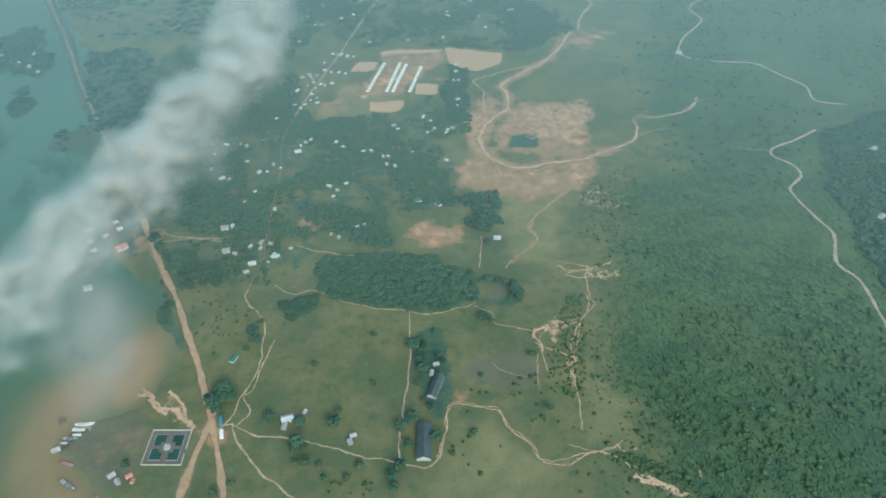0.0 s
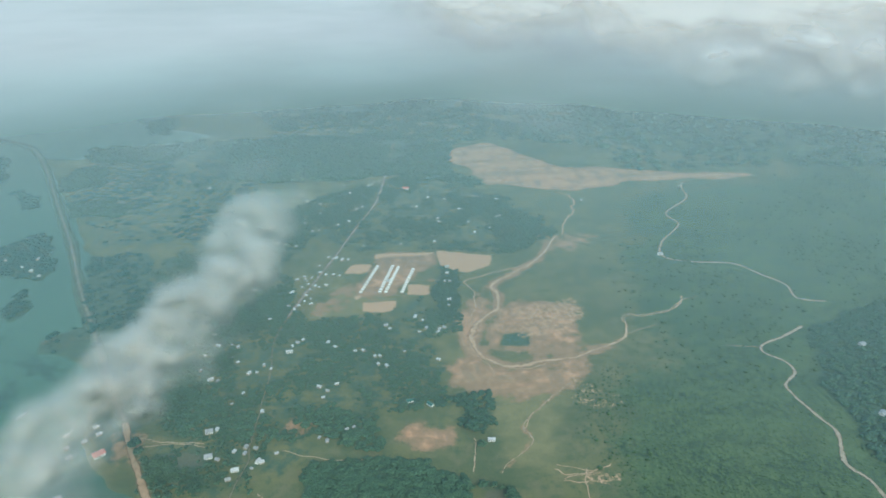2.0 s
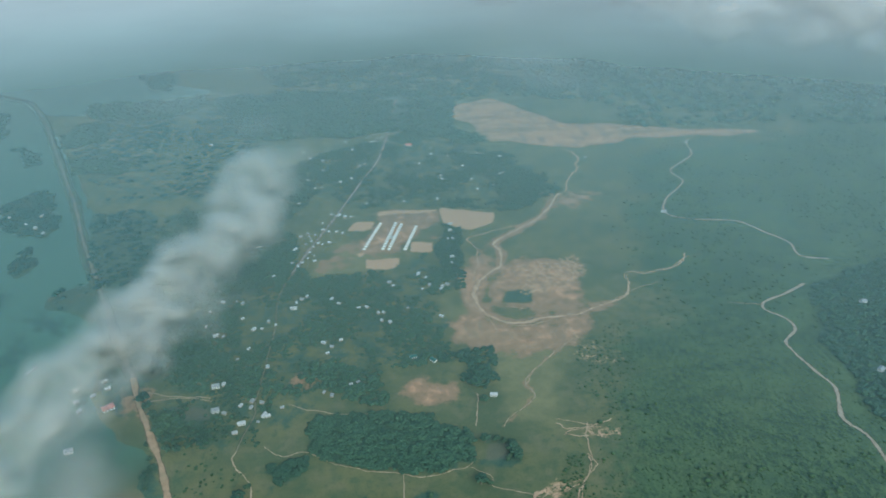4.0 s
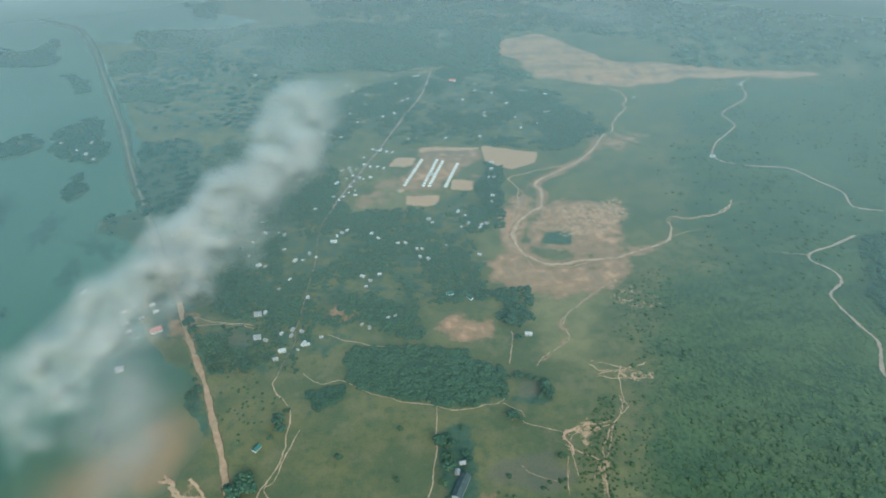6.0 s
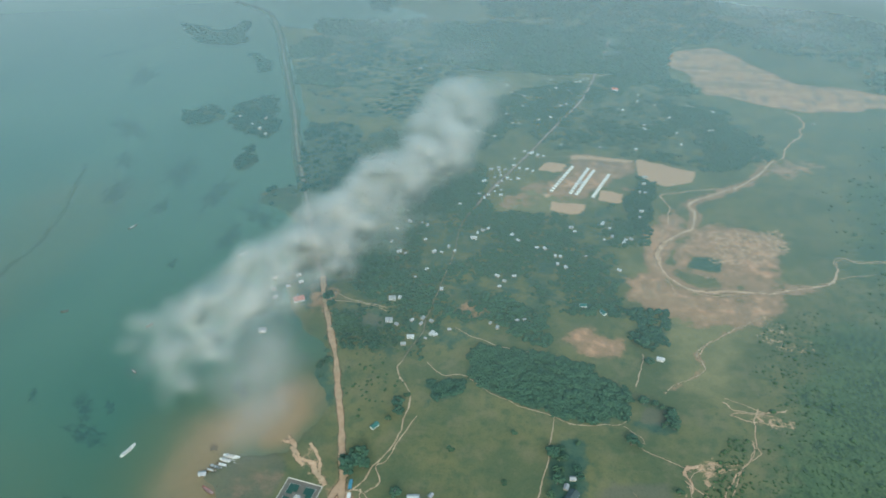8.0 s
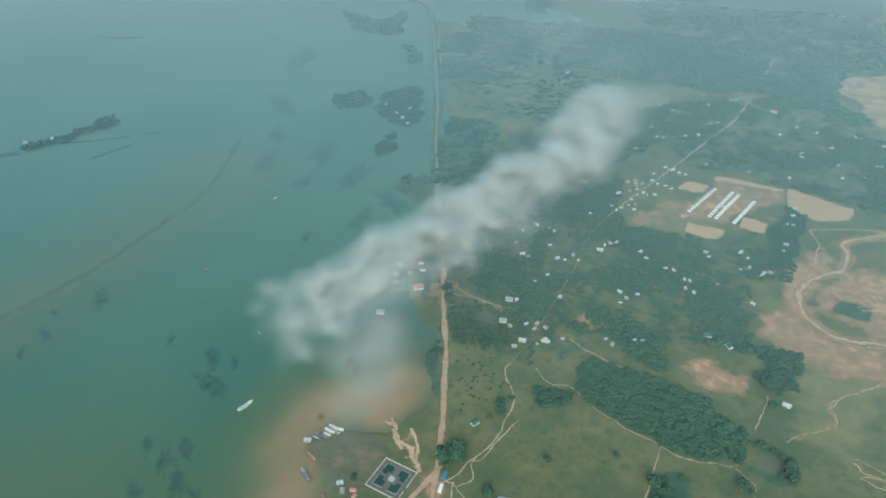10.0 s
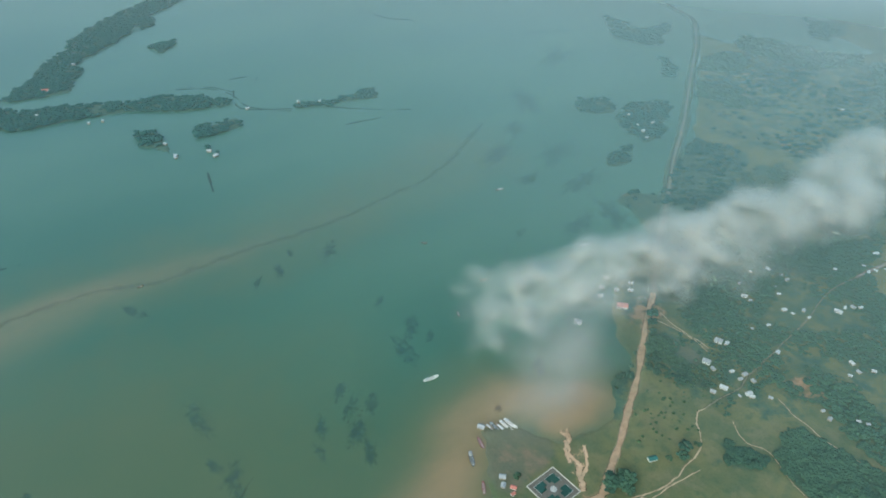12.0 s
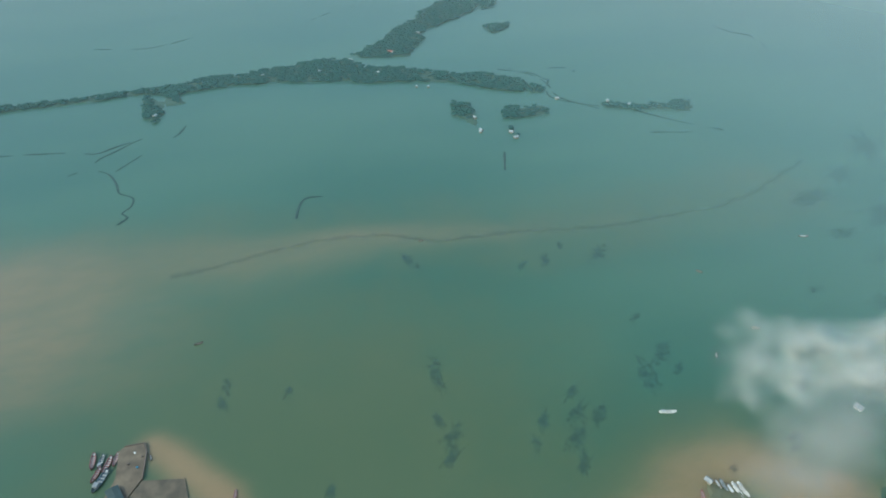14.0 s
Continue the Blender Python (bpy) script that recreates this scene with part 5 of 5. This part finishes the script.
def weed_beds():
    spots = [(-500, 249, 10), (-503, 275, 14), (-497, 332, 20), (-311, 212, 16), (-303, 226, 14), (-311, 184, 12), (-289, 200, 18), (-267, 195, 13), (-330, 286, 22), (-328, 313, 10), (-331, 218, 12),
             (-385, 123, 16), (-335, 110, 10), (-240, 353, 10), (-233, 348, 9), (-231, 293, 8), (-294, 171, 9), (-396, 313, 9), (-355, 316, 11), (-318, 114, 16), (-301, 108, 15), (-421, -40, 12), (-403, -44, 12)]
    spots += [(-371, 122, 12), (-397, 126, 10), (-346, 308, 18), (-400, 6, 9), (-544, 143, 14), (-530, 150, 9), (-520, 300, 9), (-300, 20, 9), (-520, 620, 40), (-470, 680, 45), (-400, 640, 40), (-560, 700, 30), (-345, 560, 30), (-610, 790, 50),
              (-330, 600, 34), (-450, 600, 22), (-700, 980, 60), (-380, 500, 12)]
    rng = random.Random(8)
    for x, y, r in spots:
        n = 20
        verts, edge = [(x, y, 0.05)], [1.0]
        along = rng.uniform(-0.5, 0.5) + math.atan2(y, x)
        for f, e in ((0.5, 0.75), (1.0, 0.0)):
            for k in range(n):
                a = 6.2832 * k / n
                q = r * f * rng.uniform(0.55, 1.35)
                u, v = q * 1.3 * math.cos(a), q * 0.55 * math.sin(a)
                verts.append((x + u * math.cos(along) - v * math.sin(along), y + u * math.sin(along) + v * math.cos(along), 0.05))
                edge.append(e)
        faces = [(0, 1 + k, 1 + (k + 1) % n, 0) for k in range(n)]
        tri = np.array([f[:3] for f in faces] + [(1 + k, 1 + n + k, 1 + n + (k + 1) % n) for k in range(n)] + [(1 + k, 1 + n + (k + 1) % n, 1 + (k + 1) % n) for k in range(n)])
        tagged(new("weed_bed", mesh_np("weed_bed", verts, tri, WEED, {"edge": edge})), "dark bed of water weed under the lake surface", "water weed", "weed beds")


village()
big_halls()
camp()
walled_garden()
truck(-120.5, 269, 100, WHITE, WHITE, "white box truck parked at the dirt crossroads")
truck(-122.5, 279.5, 98, BLUE, BLUE, "blue-green truck parked at the dirt crossroads")


def quay():
    """An earth-filled landing stage with a low wall, a dark shed and moored craft beside it."""
    root = thing("landing_stage", "brown earth landing stage with straight stone edges", "quay")

    def slab(name, pts, z0, z1, material, parent, label=""):
        bm = bmesh.new()
        low, top = [bm.verts.new((*p, z0)) for p in pts], [bm.verts.new((*p, z1)) for p in pts]
        bm.faces.new(top)
        bm.faces.new(low[::-1])
        for k in range(len(pts)):
            n = (k + 1) % len(pts)
            bm.faces.new((low[k], low[n], top[n], top[k]))
        return part(name, bm, material, parent, label)

    deck = plain("stage_earth", (0.150, 0.106, 0.062), 0.9, 2.0, 0.5)
    wet = plain("stage_mud", (0.118, 0.088, 0.052), 0.9, 2.0, 0.5)
    slab("platform", [(-300, -126), (-340, -124), (-354, -118), (-378, -117), (-381, -113), (-380, -100), (-372, -98.5), (-348, -101), (-336, -109), (-300, -112)][::-1], -1.0, 1.5, deck, root)
    slab("lower_yard", [(-347, -100.4), (-340, -73), (-324, -71), (-300, -84), (-300, -111.4), (-336, -108.4)], -1.0, 0.9, wet, root, "muddy lower yard")
    for p, q in (((-381.4, -113), (-380.4, -100)), ((-380.4, -99.6), (-372, -98)), ((-372, -98), (-348, -100.6))):
        d = Vector((q[0] - p[0], q[1] - p[1]))
        n = Vector((-d.y, d.x)).normalized() * 0.35
        slab("edge_wall", [(p[0] - n.x, p[1] - n.y), (q[0] - n.x, q[1] - n.y), (q[0] + n.x, q[1] + n.y), (p[0] + n.x, p[1] + n.y)][::-1], -1.0, 1.9, WOOD, root)
    shed = thing("shed", "low shed with a dark sheet roof on the landing stage", "shed", "", (-338, -117, 1.5), 20)
    part("wall", gable_wall(14, 8, 2.0, 0.8), BAMBOO, shed)
    part("roof", gable_roof(14, 8, 2.0, 0.8, 0.4), SLATE, shed)
    for x, y, s, m, label in ((-373, -106, 0.8, WHITE, "small white tarpaulin heap on the stage"), (-364, -110, 0.9, WOOD, "dark crate standing on the stage"), (-368, -101, 0.8, WOOD, "dark crate standing on the stage"), (-359, -104, 0.9, BLUE, "blue crate standing on the stage")):
        ob = thing("crate", label, "crate", "", (x, y, 1.5), 25)
        bm = bmesh.new()
        box(bm, -s, s, -0.7 * s, 0.7 * s, 0, 0.9 * s)
        bmesh.ops.bevel(bm, geom=bm.edges[:], offset=0.15, segments=2, affect="EDGES")
        part("body", bm, m, ob)


quay()
boats()
weed_beds()


def plant():
    """Single trees in the open near the camera's foot, then woods and scrub as joined stands."""
    kinds = [tree_kind("tree", NEAR[k], r, t, m) for k, (r, t, m) in enumerate(((3.6, 4.2, LEAF), (4.6, 5.2, LEAF_DARK), (2.7, 3.2, LEAF), (5.4, 6.0, LEAF_DARK)))]
    singles = [(-124, 296, 3), (-129, 292, 3), (-122, 303, 3), (-118, 295, 3), (-126, 303, 1), (-133, 297, 1), (-127, 288, 1), (-91, 277, 1), (-70, 271, 3), (-70, 257, 1), (-66, 253, 0), (-73, 252, 0), (-71, 243, 2), (-63, 241, 0), (-56, 240, 2), (-46, 268, 1), (-44, 279, 2), (-3, 262, 1), (6, 268, 1),
               (2, 247, 0), (-4, 233, 1), (-9, 226, 3), (-8, 219, 1), (21, 252, 1), (10, 330, 3), (14, 318, 0), (16, 308, 1), (12, 296, 0), (14, 284, 2), (20, 275, 1), (66, 352, 1), (72, 351, 2), (-106, 348, 1), (-112, 340, 0)]
    singles += [(-108, 356, 1), (-104, 366, 2), (-178, 252, 2), (-120, 226, 0), (-128, 214, 3), (-110, 232, 2), (46, 253, 2), (100, 268, 2), (83, 439, 1), (78, 460, 3),
                (-203, 468, 3), (-198, 461, 3), (-192, 452, 1), (-205, 476, 1), (-30, 236, 2), (-38, 228, 0), (-52, 230, 2), (57, 300, 2), (97, 315, 2), (-20, 300, 2), (-61, 321, 2), (-18, 345, 2)]
    rng = random.Random(5)
    for x, y, k in singles:
        put_kind(kinds[k], x, y, rng.uniform(0, 360), 0, scale=rng.uniform(0.8, 1.2))
    extra = np.concatenate([scatter([(-170, 400), (-120, 400), (-110, 440), (-180, 440)], 20), scatter([(10, 300), (12, 345), (30, 345), (34, 300), (30, 285), (12, 285)], 22),
                            scatter([(68, 398), (100, 394), (98, 372), (94, 372), (94, 390), (68, 393)], 26), scatter([(-200, 368), (-176, 366), (-178, 405), (-196, 412)], 22)])
    for x, y in cleared(extra):
        if ground_at(x, y) < 0.3:
            continue
        put_kind(kinds[rng.randrange(3)], x, y, rng.uniform(0, 360), 0, scale=rng.uniform(0.55, 0.95))
    retire(*kinds)
    area = dict(LUSH)
    stand("woodland", cleared(scatter(area["wood"], 760)), NEAR, 1.9, 3.7, LEAF_DARK, "dense dark green grove beside the fields", "woodland")
    stand("woodland", cleared(scatter(area["copse"], 75)), NEAR, 1.8, 3.4, LEAF_DARK, "small dark copse at the field corner", "woodland")
    stand("village_trees", cleared(scatter(area["village"], 3300, 31, 0.50, 38)), MID, 1.7, 3.8, LEAF_DARK, "thick village trees between the houses", "woodland")
    under = np.concatenate([scatter(area["village"], 1900, 31, 0.49, 38), scatter(area["north"], 1900, 32, 0.475, 44), scatter(area["wood"], 300), scatter([(-190, 420), (-100, 405), (-95, 470), (-200, 520)], 600, 64, 0.48, 30)])
    stand("undergrowth", cleared(under), LOW, 0.7, 2.0, LEAF_DARK, "bushes and young trees below the village trees", "scrub", 0.8)
    stand("village_trees", cleared(np.concatenate([scatter(area["village_b"], 170), scatter(area["camp_side"], 300)])), MID, 2.0, 3.6, LEAF_DARK, "dark trees beside the camp and sports field", "woodland")
    stand("village_trees", cleared(scatter(area["north"], 4300, 32, 0.475, 44)), MID, 1.9, 4.2, LEAF_DARK, "spreading trees of the farther village", "woodland")
    stand("roadside_trees", cleared(np.concatenate([scatter(area["road_side"], 60), scatter([(-200, 520), (-150, 500), (-150, 700), (-280, 700)], 160, 33, 0.45)])), MID, 2.4, 4.0, LEAF, "trees and bushes along the dirt road", "woodland")
    stand("hill_wood", cleared(np.concatenate([scatter(area["ridge_wood"], 1500), scatter([(392, 330), (400, 380), (405, 421), (408, 487), (440, 530), (445, 560), (481, 588), (560, 620), (680, 640), (640, 400), (520, 300)], 2600)])), MID, 2.2, 4.4, LEAF_DARK, "dense forest on the hillside above the road", "woodland")
    far = np.concatenate([scatter(area["far_a"], 1300, 34, 0.3, 90), scatter(area["far_b"], 2600, 35, 0.35, 90), scatter([(-259, 1587), (-65, 1540), (195, 1563), (420, 1800), (520, 1500), (430, 1250), (260, 1310), (160, 1297), (55, 1389), (-174, 1373)], 2600, 36, 0.36, 80), scatter(area["east_a"], 420), scatter(area["east_b"], 220), scatter(area["east_c"], 200)])
    stand("far_wood", far, LOW, 3.2, 6.5, LEAF_DARK, "distant woods on the low plain", "woodland")
    flooded = scatter([(-480, 1060), (-350, 880), (-170, 900), (-120, 1080), (-250, 1330), (-480, 1300)], 900, 63, 0.50, 80)
    stand("field_trees", flooded, MID, 2.6, 4.8, LEAF_DEEP, "tree clumps on the wet fields beside the causeway", "woodland")
    wet = np.concatenate([scatter([(-225, 520), (-262, 545), (-290, 620), (-345, 714), (-400, 840), (-300, 860), (-240, 720), (-245, 600)], 420, 66, 0.47, 34), scatter([(-490, 720), (-380, 560), (-300, 560), (-360, 720), (-470, 900)], 60, 67, 0.56, 40)])
    stand("marsh_trees", cleared(wet), MID, 2.0, 4.4, LEAF_DEEP, "dark trees on the wet ground beside the causeway", "woodland")
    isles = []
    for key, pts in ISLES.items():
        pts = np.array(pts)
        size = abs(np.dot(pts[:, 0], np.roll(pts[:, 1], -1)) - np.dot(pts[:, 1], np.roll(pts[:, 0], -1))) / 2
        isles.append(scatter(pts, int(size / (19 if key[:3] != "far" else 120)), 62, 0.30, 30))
    stand("island_trees", cleared(np.concatenate(isles)), MID, 2.4, 4.8, LEAF_DEEP, "dark trees crowding the flooded islands", "woodland")
    hill = [(105, 200), (112, 300), (150, 380), (180, 480), (215, 545), (262, 590), (256, 690), (320, 850), (440, 1030), (700, 1060), (1100, 1000), (1100, 300), (520, 150)]
    near = [(105, 180), (112, 300), (150, 380), (180, 480), (215, 545), (262, 590), (420, 660), (680, 560), (600, 150)]
    hp = scatter(near, 52000, 37, 0.27, 30)
    far_scrub = scatter(hill, 15000, 37, 0.3, 70)
    far_scrub = far_scrub[line_distance(far_scrub[:, 0], far_scrub[:, 1], HILL_EDGE, True) > RNG.uniform(5, 110, len(far_scrub))]
    hp = np.concatenate([hp[RNG.uniform(0, 1, len(hp)) < np.clip(1.25 - np.hypot(hp[:, 0], hp[:, 1]) / 600, 0.06, 1) * soft(line_distance(hp[:, 0], hp[:, 1], HILL_EDGE, True) + 60 * (fractal(hp[:, 0], hp[:, 1], 60, 4, 44) - 0.5), 5, 100)], far_scrub])
    keep = line_distance(hp[:, 0], hp[:, 1], RIVER) > 9
    stand("hill_scrub", cleared(hp[keep]), LOW, 0.35, 1.0, BUSH, "low green scrub covering the hills", "scrub", 0.42)
    tufts = cleared(scatter(hill, 7000, 45, 0.46, 110))
    tufts = tufts[(line_distance(tufts[:, 0], tufts[:, 1], RIVER) > 12) & (line_distance(tufts[:, 0], tufts[:, 1], HILL_EDGE, True) > RNG.uniform(5, 110, len(tufts)))]
    stand("hill_bushes", tufts, LOW, 0.9, 2.3, BUSH, "larger dark bushes standing in the hill scrub", "scrub", 0.6)
    edge = np.concatenate([scatter([(105, 240), (112, 310), (140, 370), (150, 372), (128, 300), (118, 240)], 330), scatter([(120, 226), (175, 200), (178, 212), (130, 236)], 180), scatter([(160, 440), (185, 500), (230, 540), (240, 500), (190, 440)], 260)])
    stand("gully_scrub", edge, LOW, 0.4, 1.3, BUSH, "dark bushes along the eroded gullies", "scrub", 0.5)
    meadow = np.concatenate([scatter([(-110, 205), (-20, 232), (-10, 200), (-60, 190)], 60, 38, 0.45, 30), scatter([(-130, 320), (-100, 400), (-160, 440), (-180, 400)], 60, 39, 0.45, 30), scatter([(10, 190), (110, 190), (110, 300), (40, 300)], 50, 40, 0.5, 30)])
    stand("meadow_bushes", cleared(meadow), LOW, 0.7, 1.6, BUSH, "scattered low bushes in the grass", "scrub", 0.55)
    high = scatter([(450, 1080), (720, 1100), (1300, 900), (2600, 1500), (2600, 3200), (500, 3200), (430, 1500)], 12000, 41, 0.38, 160)
    stand("far_hill_wood", high, LOW, 4.0, 9.0, LEAF_DARK, "forest on the far hills below the cloud", "woodland", 0.7)


plant()
